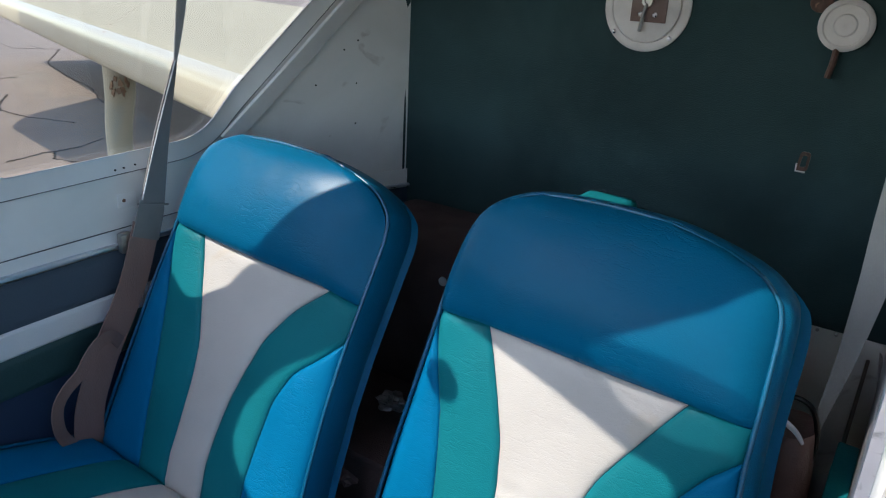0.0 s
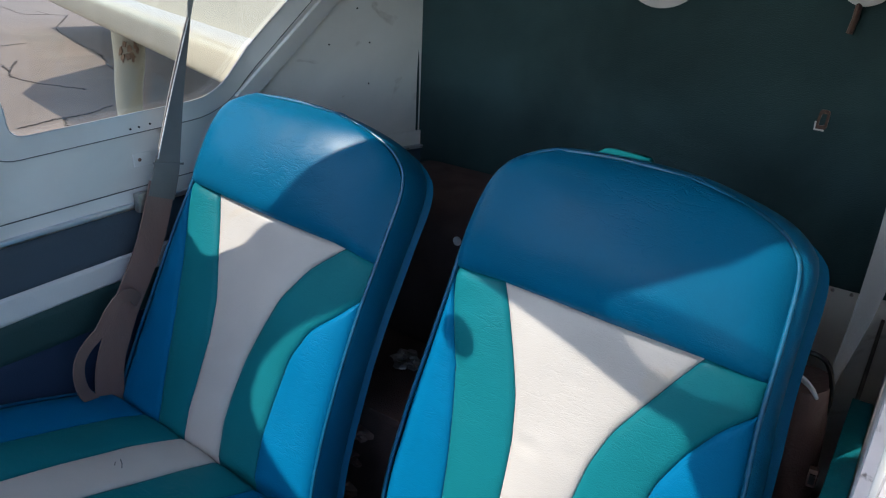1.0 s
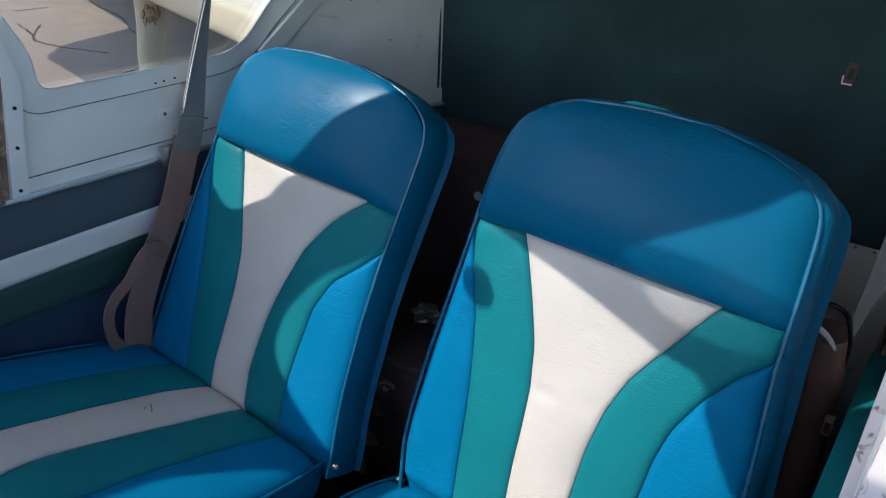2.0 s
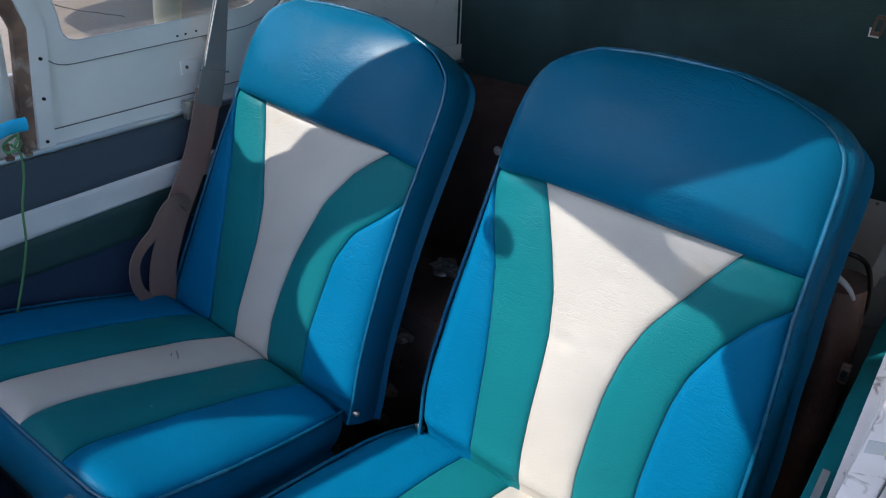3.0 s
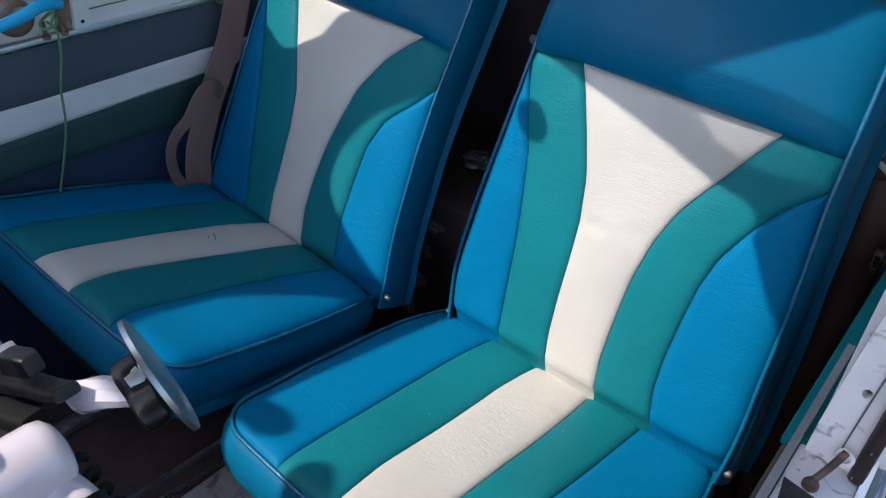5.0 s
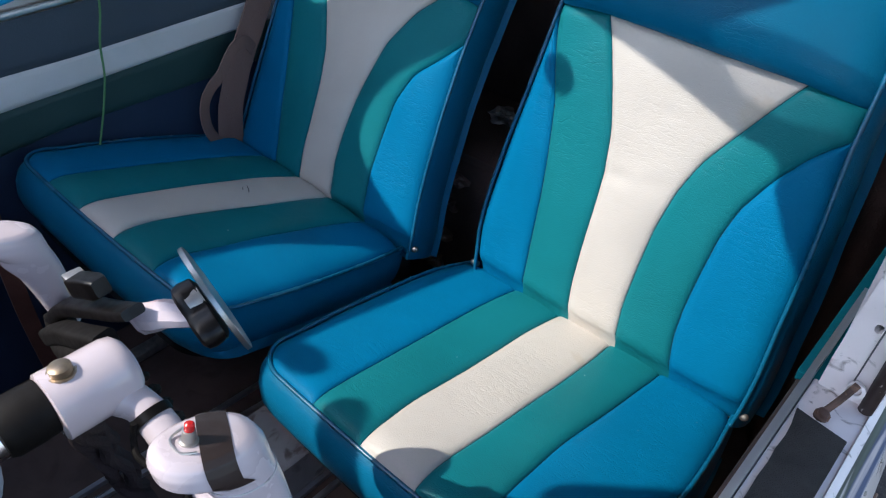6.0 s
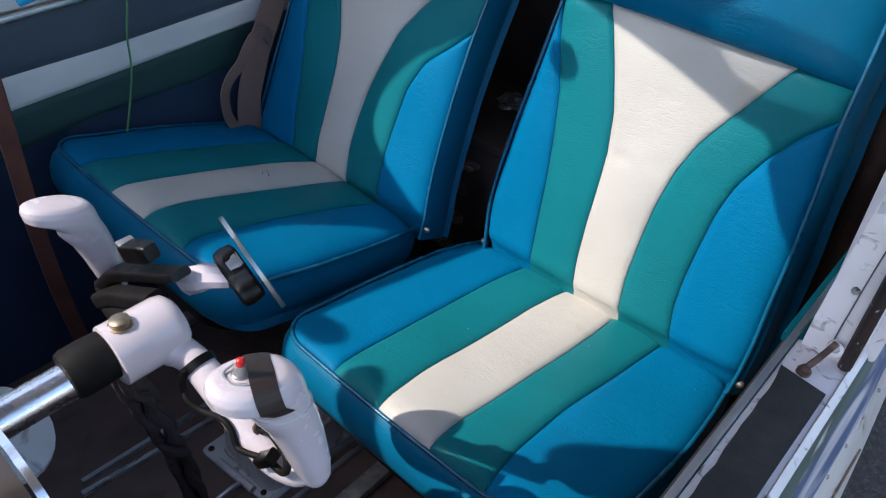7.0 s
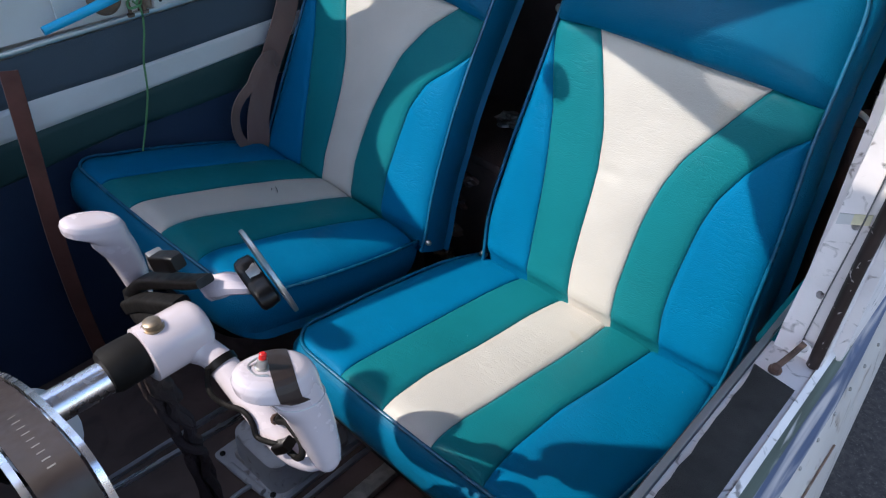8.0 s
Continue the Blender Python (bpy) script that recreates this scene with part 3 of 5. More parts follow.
seat_starboard, star_pt, star_h, star_cush, star_cush_h = front_seat("piped blue, teal and white vinyl seat, mostly in shade", (-0.258, -0.060, 0.948), ((0.9983, 0.050, -0.030), (0.0067, 0.412, 0.911), (0.9927, 0.050, -0.108), (0.082, -0.941, 0.327)), STAR_BACK, STAR_CUSHION, 0.007,
                                                                     scuffs=((-0.19, 0.12, 0.0014), (0.07, 0.24, 0.0012), (0.08, 0.05, 0.0010)))
part("scratch", sweep_bm([star_pt(u, v, star_h(u, v) + 0.0190) for u, v in ((-0.100, 0.478), (-0.092, 0.464), (-0.086, 0.446))], circle(0.0008, 6)), SEAM_AND_SHADE, seat_starboard, "short dark scratch in the vinyl")
for pts in (((-0.030, 0.125), (-0.020, 0.130), (-0.012, 0.136)), ((-0.028, 0.135), (-0.022, 0.140))):
    part("scratch", sweep_bm([star_cush(u, f, star_cush_h(u, f) + 0.0037) for u, f in pts], circle(0.0006, 6)), GREY_SEAM, seat_starboard, "faint grey scuff in the white stripe")

# ---- cabin shell ----
WX = -0.51
shell = thing("floor", (0, 0, 0.645), "brown-grey metal cabin floor with screwed joints", "floor", kind="structure")
part("floor_plate", box_bm(-0.52, 0.585, -1.2, 1.0, 0.630, 0.658, 0.001, 1), GREY_FLOOR, shell)

wall = thing("wall_starboard", (WX, 0, 0.66), "grey-white painted metal cabin wall with striped vinyl lower panel", "wall", kind="structure")


def on_wall(a, b, out=0.0):
    """Wall point from the distance aft and the height; aft of the window the wall turns inward."""
    inward = max(0.0, a - 0.28) * 0.30
    return Vector((WX + inward + out, a, b))


WINDOW = rounded([(-0.140, 1.405), (0.205, 1.418), (0.52, 1.73), (0.52, 1.92), (-0.362, 1.92), (-0.141, 1.455)], [0.05, 0.05, 0.04, 0, 0, 0.02], 8)
WINDOW_TRIM = rounded([(-0.178, 1.372), (0.222, 1.386), (0.57, 1.735), (0.57, 1.92), (-0.390, 1.92), (-0.178, 1.470)], [0.13, 0.07, 0.05, 0, 0, 0.02], 8)


def dense(loop, step=0.03):
    out = []
    for p, q in zip(loop, loop[1:] + loop[:1]):
        k = max(1, int((Vector(q) - Vector(p)).length / step))
        out += [(p[0] + (q[0] - p[0]) * i / k, p[1] + (q[1] - p[1]) * i / k) for i in range(k)]
    return out


WINDOW, WINDOW_TRIM = dense(WINDOW), dense(WINDOW_TRIM)


def open_top(loop):
    """The loop's course from its forward top corner down and round to the aft top corner."""
    tops = [i for i, p in enumerate(loop) if p[1] > 1.9199]
    return loop[tops[-1]:] + loop[:tops[0] + 1]


SILL_LINE, TRIM_LINE = open_top(WINDOW), open_top(WINDOW_TRIM)
part("upper_panel", slab_bm([(-0.408, 1.92), (-0.196, 1.48), (-0.195, 1.255), (0.28, 1.262), (0.47, 1.268), (0.66, 1.275), (0.66, 1.92)] + TRIM_LINE[::-1], [], on_wall, (-0.02, 0, 0), 0.28), WALL_PAINT, wall, "grey-white painted metal panel")
window = thing("window_1", on_wall(0.1, 1.40), "side window with a rounded painted metal frame and clear acrylic", "window", kind="structure")
part("window_frame", slab_bm(TRIM_LINE + SILL_LINE[::-1], [], lambda a, b: on_wall(a, b, 0.003), (-0.003, 0, 0), 0.28), FRAME_PAINT, window, "pale painted metal window frame")
lip = [on_wall(a, b, 0.004) for a, b in SILL_LINE]
part("window_gasket", sweep_bm(lip, circle(0.0009, 6), up=(1, 0, 0)), RAIL, window, "thin bare metal edge")
seam = [on_wall(a, b, 0.003) for a, b in TRIM_LINE]
part("frame_edge", sweep_bm(seam, circle(0.0007, 6), up=(1, 0, 0)), GREY_SEAM, window, "dirty seam round the frame")
pane = part("pane", slab_bm(WINDOW, [], lambda a, b: on_wall(a, b, -0.012), (-0.002, 0, 0), 0.28), WINDOW_GLASS, window, "clear acrylic pane", smooth=False)
pane.visible_shadow = False
# aft slanted frame channel
part("window_channel", strap_bm([on_wall(0.255, 1.402, 0.008), on_wall(0.42, 1.555, 0.008), on_wall(0.545, 1.68, 0.008)], 0.030, 0.008, up=(1, 0, 0)), FRAME_PAINT, window, "raised slanted frame channel")
for a, b in ((0.525, 1.410), (0.530, 1.572), (0.527, 1.49), (0.44, 1.49), (0.50, 1.555)):
    screw(on_wall(a, b, 0.001), (1, 0, 0), 0.0017, wall, BLACK)
for a, b in ((0.04, 1.388), (0.055, 1.389), (0.075, 1.391), (0.12, 1.394)):
    screw(on_wall(a, b, 0.004), (1, 0, 0), 0.0016, window, BLACK)
part("ledge_strip", slab_bm(dense([(-0.195, 1.256), (0.30, 1.264), (0.66, 1.266), (0.66, 1.300), (0.30, 1.298), (-0.195, 1.286)]), [], lambda a, b: on_wall(a, b, 0.004), (-0.003, 0, 0), 0.28), FRAME_PAINT, wall, "painted ledge strip with a dirty joint")
part("joint", sweep_bm([on_wall(a, 1.287 + 0.022 * (a + 0.195), 0.0045) for a in (-0.195, 0.0, 0.1, 0.2, 0.3)], circle(0.0008, 6)), GREY_SEAM, wall, "dark dirty joint")
part("bracket", box_bm(WX, WX + 0.0022, 0.040, 0.072, 1.325, 1.347, 0.0006), FRAME_PAINT, wall, "small screwed bracket")
screw((WX + 0.0022, 0.05, 1.336), (1, 0, 0), 0.003, wall, RUST)

# trim rail and the striped lower panel
trim = thing("trim_rail", (WX, 0, 1.262), "brushed aluminium trim rail along the side panel", "trim", kind="structure")
part("rail", sweep_bm([on_wall(-0.75 + 0.1 * i, 1.250 + 0.016 * min(1.0, i / 7), 0.010) for i in range(15)], [(-0.006, -0.0035), (0.002, -0.0035), (0.003, 0.0), (0.002, 0.003), (-0.006, 0.003)]), RAIL, trim)


def stripe(name, lo, hi, mat, lab, out):
    n = 28
    ys = [-0.80 + 1.46 * i / n for i in range(n + 1)]

    def fn(s, t):
        y = -0.80 + 1.46 * s
        a, b = lerp_table(lo, y), lerp_table(hi, y)
        return on_wall(y, a + (b - a) * t, out + 0.004 * soft(min(t, 1 - t) / 0.15) + 0.0015 * noise.noise(Vector((y * 9, t * 2, a))))
    part(name, patch_bm(10, 48, fn), mat, wall, lab)


TOPLINE = [(-0.80, 1.240), (-0.05, 1.256), (0.66, 1.262)]
S1 = [(-0.80, 1.168), (-0.44, 1.177), (-0.29, 1.176), (-0.01, 1.184), (0.66, 1.190)]
S2 = [(-0.80, 1.118), (-0.46, 1.126), (-0.30, 1.131), (-0.03, 1.142), (0.66, 1.150)]
S3 = [(-0.80, 1.050), (-0.487, 1.060), (-0.33, 1.074), (-0.12, 1.073), (0.66, 1.09)]
S4 = [(-0.80, 0.66), (0.66, 0.66)]
stripe("slate_panel", S1, TOPLINE, SIDE_SLATE, "slate grey-blue vinyl panel", 0.002)
stripe("white_stripe", S2, S1, SIDE_WHITE, "white vinyl stripe", 0.002)
stripe("green_stripe", S3, S2, SIDE_GREEN, "dark green vinyl stripe", 0.002)
stripe("navy_panel", S4, S3, SIDE_NAVY, "navy vinyl lower panel", 0.002)
part("outer_skin", box_bm(WX - 0.06, WX - 0.045, -1.2, 0.66, 0.62, 1.36, 0.002, 1), SKIN_PAINT, wall)

# forward door frame of the starboard side
part("stile", sweep_bm([Vector((WX + 0.006, -0.197, 1.258)), Vector((WX + 0.003, -0.173, 1.43)), Vector((WX + 0.003, -0.186, 1.48)), Vector((WX + 0.0, -0.398, 1.92))], [(-0.0115, -0.004), (0.0115, -0.004), (0.0115, 0.004), (-0.0115, 0.004)], up=(1, 0, 0)), FRAME_PAINT, wall, "painted vertical stile")
for b in (1.274, 1.335, 1.39):
    screw((WX + 0.010, -0.197 + 0.14 * (b - 1.258), b), (1, 0, 0), 0.0026, wall, BLACK)
part("rusty_channel", sweep_bm([Vector((WX - 0.004, -0.216, 1.258)), Vector((WX - 0.004, -0.192, 1.43)), Vector((WX - 0.004, -0.206, 1.48)), Vector((WX - 0.004, -0.420, 1.92))], [(-0.011, -0.006), (0.011, -0.006), (0.011, 0.006), (-0.011, 0.006)], up=(1, 0, 0)), RUST, wall, "rusty brown door channel")
door = thing("door_1", (WX, -0.3, 1.262), "closed starboard door with exposed latch plate and worn paint", "door", kind="structure")
part("door_panel", slab_bm(dense(rounded([(-1.10, 1.262), (-0.226, 1.262), (-0.206, 1.545), (-0.26, 1.565), (-1.10, 1.555)], 0.01)), [], lambda a, b: on_wall(a, b, -0.008), (-0.02, 0, 0)), WALL_PAINT, door)
part("latch_plate", slab_bm(rounded([(-0.36, 1.275), (-0.245, 1.275), (-0.240, 1.345), (-0.262, 1.375), (-0.30, 1.385), (-0.36, 1.370)], 0.008), [rounded([(-0.275, 1.352), (-0.262, 1.352), (-0.262, 1.364), (-0.275, 1.364)], 0.005)], lambda a, b: on_wall(a, b, 0.006), (-0.004, 0, 0)), FRAME_PAINT, door, "drilled painted latch plate")
for a, b in ((-0.252, 1.325), (-0.258, 1.30), (-0.29, 1.37)):
    screw(on_wall(a, b, 0.007), (1, 0, 0), 0.003, door, BLACK)
part("latch_hub", lathe_bm((WX + 0.004, -0.285, 1.300), (1, 0, 0), [(0, 0.026), (0.012, 0.026), (0.018, 0.02), (0.020, 0.004)], 24), RUST, door, "round worn latch hub")
part("door_frame_post", sweep_bm([Vector((WX + 0.004, -0.248, 1.345)), Vector((WX + 0.002, -0.222, 1.54))], [(-0.012, -0.003), (0.012, -0.003), (0.012, 0.004), (-0.012, 0.004)], up=(1, 0, 0)), FRAME_PAINT, door)
for a in (-0.225, -0.25):
    part("bolt", lathe_bm((WX + 0.012, a, 1.262), (0, 0, 1), [(0, 0.006), (0.004, 0.006), (0.005, 0.003), (0.024, 0.003), (0.025, 0.001)], 10), RUST, door, "brown loose bolt")
handle = part("door_handle", sweep_bm(smooth_path([(-0.452, -0.236, 1.322), (-0.450, -0.262, 1.322), (-0.450, -0.290, 1.313), (-0.452, -0.33, 1.304), (-0.456, -0.40, 1.29)], 5), circle(0.0085, 12, 0.005), lambda t: (1.15 - 0.35 * t, 1.1), up=(1, 0, 0)), CYAN, door, "bright blue plastic door handle")
part("handle_spindle", tube_bm([(WX + 0.01, -0.285, 1.305), (-0.455, -0.275, 1.314)], 0.007, 10, 2), STEEL, door)

cord = thing("green_cord", (-0.465, -0.26, 1.0), "thin green cord tied to the door handle and hanging down", "cord")
part("strand", tube_bm([(-0.452, -0.262, 1.300), (-0.455, -0.251, 1.284), (-0.460, -0.252, 1.25), (-0.468, -0.262, 1.20), (-0.470, -0.268, 1.15), (-0.468, -0.285, 1.10), (-0.466, -0.312, 1.03), (-0.462, -0.318, 0.98), (-0.458, -0.318, 0.93)], 0.0017, 8), CORD, cord)
part("knot", tube_bm([(-0.440, -0.262, 1.300), (-0.444, -0.252, 1.312), (-0.458, -0.256, 1.306), (-0.462, -0.266, 1.297), (-0.448, -0.270, 1.292), (-0.440, -0.258, 1.296), (-0.452, -0.248, 1.300)], 0.0019, 8), CORD, cord, "loose knot")

# shoulder belt on the starboard side
belt = thing("seat_belt", (-0.48, 0.0, 0.96), "taupe webbing seat belt hanging against the cabin wall", "seat belt", "seat belts")
part("upper_strap", strap_bm([(-0.478, 0.185, 1.78), (-0.478, 0.165, 1.645), (-0.478, 0.145, 1.552)], 0.040, 0.0022, up=(1, 0, 0), scale=lambda t: (0.62 - 0.50 * t ** 1.5, 1.0)), WEB_PALE, belt, "pale twisted upper webbing")
part("middle_strap", strap_bm([(-0.478, 0.145, 1.553), (-0.478, 0.112, 1.45), (-0.476, 0.080, 1.335), (-0.471, 0.058, 1.278)], 0.048, 0.0022, up=(1, 0, 0), scale=lambda t: (min(1.0, 0.12 + 1.2 * t), 1.0)), WEB_DARK, belt, "dark grey twisted webbing")
part("edge_stitching", tube_bm([(-0.476, 0.1435, 1.553), (-0.4755, 0.101, 1.447), (-0.4735, 0.061, 1.342)], 0.0010, 6), SIDE_WHITE, belt, "white stitched edge")
part("lower_strap", strap_bm([(-0.476, 0.066, 1.302), (-0.475, 0.058, 1.280), (-0.472, 0.024, 1.20), (-0.468, -0.030, 1.115), (-0.465, -0.055, 1.07), (-0.464, -0.072, 1.03), (-0.464, -0.080, 0.985), (-0.464, -0.084, 0.94)], 0.049, 0.0026, up=(1, 0, 0)), WEB, belt, "taupe lower webbing")
part("loop", strap_bm([(-0.462, -0.011, 1.120), (-0.452, -0.029, 1.142), (-0.444, -0.054, 1.144), (-0.440, -0.075, 1.130), (-0.438, -0.094, 1.108), (-0.438, -0.116, 1.092), (-0.440, -0.130, 1.072), (-0.444, -0.134, 1.045), (-0.450, -0.128, 1.010), (-0.458, -0.108, 0.975)], 0.020, 0.0024, up=(0.9, 0.2, 0.1)), WEB, belt, "folded loop of webbing")
part("fold_band", strap_bm([(-0.470, 0.050, 1.338), (-0.468, 0.077, 1.332), (-0.470, 0.104, 1.326)], 0.003, 0.002, up=(1, 0, 0)), WEB_DARK, belt)
part("buckle", box_bm(-0.494, -0.480, 0.022, 0.044, 1.258, 1.290, 0.003), STEEL, belt, "small steel clip")

# ---- bulkhead ----
BY = 0.65
bulk = thing("wall_aft", (0, BY, 0.66), "dark teal fabric-covered rear bulkhead", "wall", kind="structure")
part("covering", slab_bm(dense(rounded([(-0.408, 0.66), (0.404, 0.66), (0.404, 1.195), (0.62, 1.195), (0.62, 1.92), (-0.408, 1.92)], 0.003)), [], lambda a, b: Vector((a, BY, b)), (0, 0.02, 0)), BULK, bulk)
part("edge_roll", tube_bm([(-0.410, BY - 0.004, 1.20), (-0.410, BY - 0.004, 1.45), (-0.416, BY - 0.004, 1.58), (-0.403, BY - 0.004, 1.68), (-0.38, BY - 0.004, 1.80)], 0.010, 10), BULK, bulk, "rolled fabric edge")
part("lower_panel", slab_bm([(0.405, 0.66), (0.62, 0.66), (0.62, 1.195), (0.405, 1.195)], [], lambda a, b: Vector((a, BY + 0.004, b)), (0, 0.015, 0)), WALL_PAINT, bulk, "grey-white painted lower panel")
part("return_wall", box_bm(-0.43, -0.402, BY + 0.0, BY + 0.02, 0.66, 1.92, 0.002), WALL_PAINT, bulk)
for a in (0.425, 0.452, 0.48):
    screw((a, BY + 0.004, 1.188), (0, -1, 0), 0.003, bulk)
part("hole_rim", slab_bm(rounded([(0.3665, 1.440), (0.3835, 1.442), (0.3845, 1.471), (0.370, 1.472)], 0.005, 4), [rounded([(0.371, 1.447), (0.380, 1.448), (0.3805, 1.466), (0.3735, 1.466)], 0.003, 3)], lambda a, b: Vector((a, BY - 0.003, b)), (0, 0.0025, 0)), RUST_DARK, bulk, "torn brown-edged hole")
part("hole_lip", sweep_bm([Vector((0.367, BY - 0.005, 1.453)), Vector((0.3675, BY - 0.005, 1.441)), Vector((0.381, BY - 0.005, 1.4405))], circle(0.0014, 6)), DIAL_PAINT, bulk, "bent pale lip")

dial = thing("round_hatch", (0.093, BY, 1.60), "round pinkish-white painted hatch plate with a small latch", "hatch")
part("ring", lathe_bm((0.093, BY, 1.668), (0, -1, 0), [(0, 0.073), (0.004, 0.073), (0.006, 0.070), (0.006, 0.060), (0.003, 0.058)], 40), DIAL_PAINT, dial)
part("disc", lathe_bm((0.093, BY, 1.668), (0, -1, 0), [(0, 0.057), (0.008, 0.057), (0.010, 0.054), (0.010, 0.001)], 40), DIAL_PAINT, dial)
part("latch_plate", box_bm(0.070, 0.130, BY - 0.014, BY - 0.010, 1.643, 1.70, 0.0015), LEATHER, dial, "dark square latch plate")
part("latch_arm", sweep_bm([Vector((0.098, BY - 0.018, 1.672)), Vector((0.094, BY - 0.018, 1.655)), Vector((0.090, BY - 0.017, 1.628))], circle(0.0045, 8, 0.003), lambda t: (1.4 - 0.5 * t, 1)), STEEL, dial, "small steel latch arm")
part("latch_eye", lathe_bm((0.098, BY - 0.014, 1.676), (0, -1, 0), [(0, 0.009), (0.006, 0.009), (0.006, 0.005), (0.003, 0.004)], 14), STEEL, dial)
for a, b in ((0.042, 1.624), (0.138, 1.620), (0.088, 1.655), (0.112, 1.655)):
    screw((a, BY - (0.014 if 0.05 < a < 0.13 else 0.006), b), (0, -1, 0), 0.004, dial, CHROME)

latch = thing("round_latch", (0.391, BY, 1.58), "round pinkish cast latch on the bulkhead with rusty lever", "latch")
part("body", lathe_bm((0.391, BY, 1.660), (0, -1, 0), [(0, 0.037), (0.010, 0.037), (0.014, 0.033), (0.015, 0.030), (0.013, 0.028), (0.013, 0.016), (0.016, 0.014), (0.017, 0.006), (0.015, 0.002)], 36), DIAL_PAINT, latch)
part("lever", sweep_bm([Vector((0.386, BY - 0.008, 1.628)), Vector((0.385, BY - 0.008, 1.605)), Vector((0.382, BY - 0.008, 1.585))], circle(0.006, 8), lambda t: (1.0 + 0.25 * t, 0.8)), RUST_DARK, latch, "rusty lever")
part("rust_patch", lathe_bm((0.352, BY, 1.690), (0, -1, 0), [(0, 0.016), (0.003, 0.015), (0.004, 0.002)], 14), RUST_DARK, latch, "rust-stained boss")

# ---- port side: sill, door post, outer skin ----
port = thing("wall_port", (0.56, 0, 0.66), "worn port side of the cabin with painted door sill and post", "wall", kind="structure")
SILL = 1.178
part("sill", box_bm(0.541, 0.588, -1.2, -0.165, SILL - 0.03, SILL, 0.002), JAMB_PAINT, port, "chipped pinkish-white door sill")
part("sill_trim", sweep_bm([Vector((0.5370, y, SILL + 0.001)) for y in (-1.2, -0.7, -0.3, -0.02)], [(-0.0032, -0.010), (0.0032, -0.010), (0.0032, 0.002), (-0.0032, 0.002)]), RAIL, port, "aluminium sill trim")
pad_edge = [(0.5835, -0.217)] + [(0.5835 - 0.001 * random.random(), -0.217 - 0.0983 * i) for i in range(1, 11)]
pad_edge += [(0.5445 + 0.004 * random.random(), -1.2 + 0.0165 * i) for i in range(60)] + [(0.543, -0.210)]
part("antislip_pad", slab_bm(pad_edge, [], lambda a, b: Vector((a, b, SILL + 0.0005)), (0, 0, 0.0025)), PAD, port, "black anti-slip pad with frayed edge")


def port_profile(y):
    """Outer side of the fuselage, from the sill's lip down; it bulges outward."""
    k = 1.0 - 0.10 * max(0.0, y + 0.1)
    return [(0.588 * k, SILL + 0.002), (0.594 * k, SILL - 0.004), (0.600 * k, SILL - 0.030), (0.612 * k, SILL - 0.085), (0.624 * k, SILL - 0.15), (0.634 * k, SILL - 0.23), (0.640 * k, 0.85), (0.636 * k, 0.72), (0.61 * k, 0.60), (0.55 * k, 0.54)]


def skin_band(name, i0, i1, mat, lab, lift=0.0, y0=-1.2, y1=2.4):
    def fn(s, t):
        y = y0 + (y1 - y0) * s
        prof = port_profile(y)[i0:i1 + 1]
        f = t * (len(prof) - 1)
        i = min(int(f), len(prof) - 2)
        (xa, za), (xb, zb) = prof[i], prof[i + 1]
        return Vector((xa + (xb - xa) * (f - i) + lift, y, za + (zb - za) * (f - i)))
    return part(name, patch_bm((i1 - i0) * 3, 40, fn), mat, port, lab)


skin_band("skin_lip", 0, 1, JAMB_PAINT, "chipped edge of the skin")
skin_band("skin_green_stripe", 1, 2, STRIPE_GREEN, "worn dark green painted stripe")
skin_band("skin_blue_stripe", 2, 3, STRIPE_BLUE, "flaking blue painted stripe")
skin_band("skin_cream", 3, 9, SKIN_PAINT, "cream painted fuselage skin")
part("skin_seam", sweep_bm([Vector((0.6255, -1.2 + 0.1 * i, SILL - 0.15)) for i in range(12)], circle(0.0012, 6)), RUST, port, "lap joint in the skin")
for i in range(18):
    screw((0.6135, -0.75 + 0.045 * i, SILL - 0.090), (1, 0, 0.2), 0.0022, port, STEEL)

# door post: forward-facing face with holes, dark seal, and the skin aft of it
part("door_post", slab_bm([(0.545, SILL - 0.01), (0.590, SILL - 0.01), (0.590, 1.30), (0.592, 1.46), (0.590, 1.92), (0.556, 1.92), (0.560, 1.46), (0.554, 1.33), (0.549, 1.26), (0.546, 1.21)],
                          [rounded([(0.5655 + 0.0035 * math.cos(a), 1.253 + 0.0045 * math.sin(a)) for a in [k * math.pi / 4 for k in range(8)]], 0), rounded([(0.570 + 0.0035 * math.cos(a), 1.330 + 0.0045 * math.sin(a)) for a in [k * math.pi / 4 for k in range(8)]], 0)],
                          lambda a, b: Vector((a, -0.170 + 0.0 * b, b)), (0, 0.018, 0)), JAMB_PAINT, port, "chipped painted door post with drilled holes")
part("post_band", slab_bm([(0.5555, 1.326), (0.566, 1.330), (0.566, 1.340), (0.5555, 1.3365)], [], lambda a, b: Vector((a, -0.1712, b)), (0, 0.001, 0)), PLATE, port, "grey painted band")
part("post_band_end", slab_bm([(0.566, 1.330), (0.579, 1.335), (0.579, 1.345), (0.566, 1.340)], [], lambda a, b: Vector((a, -0.1712, b)), (0, 0.001, 0)), YELLOW, port, "faded yellow painted band")
part("post_backing", box_bm(0.546, 0.590, -0.150, -0.140, SILL, 1.92, 0.001), JAMB_PAINT, port)
# The thin shadow along the post's seam is drawn as a dark grey tube.
part("post_shadow_line", sweep_bm(smooth_path([(0.5665, -0.1715, 1.185), (0.570, -0.1715, 1.26), (0.575, -0.1715, 1.35), (0.578, -0.1715, 1.50)], 4), circle(0.0007, 6)), GREY_SEAM, port, "grey tube for the thin shadow line along the post's seam")
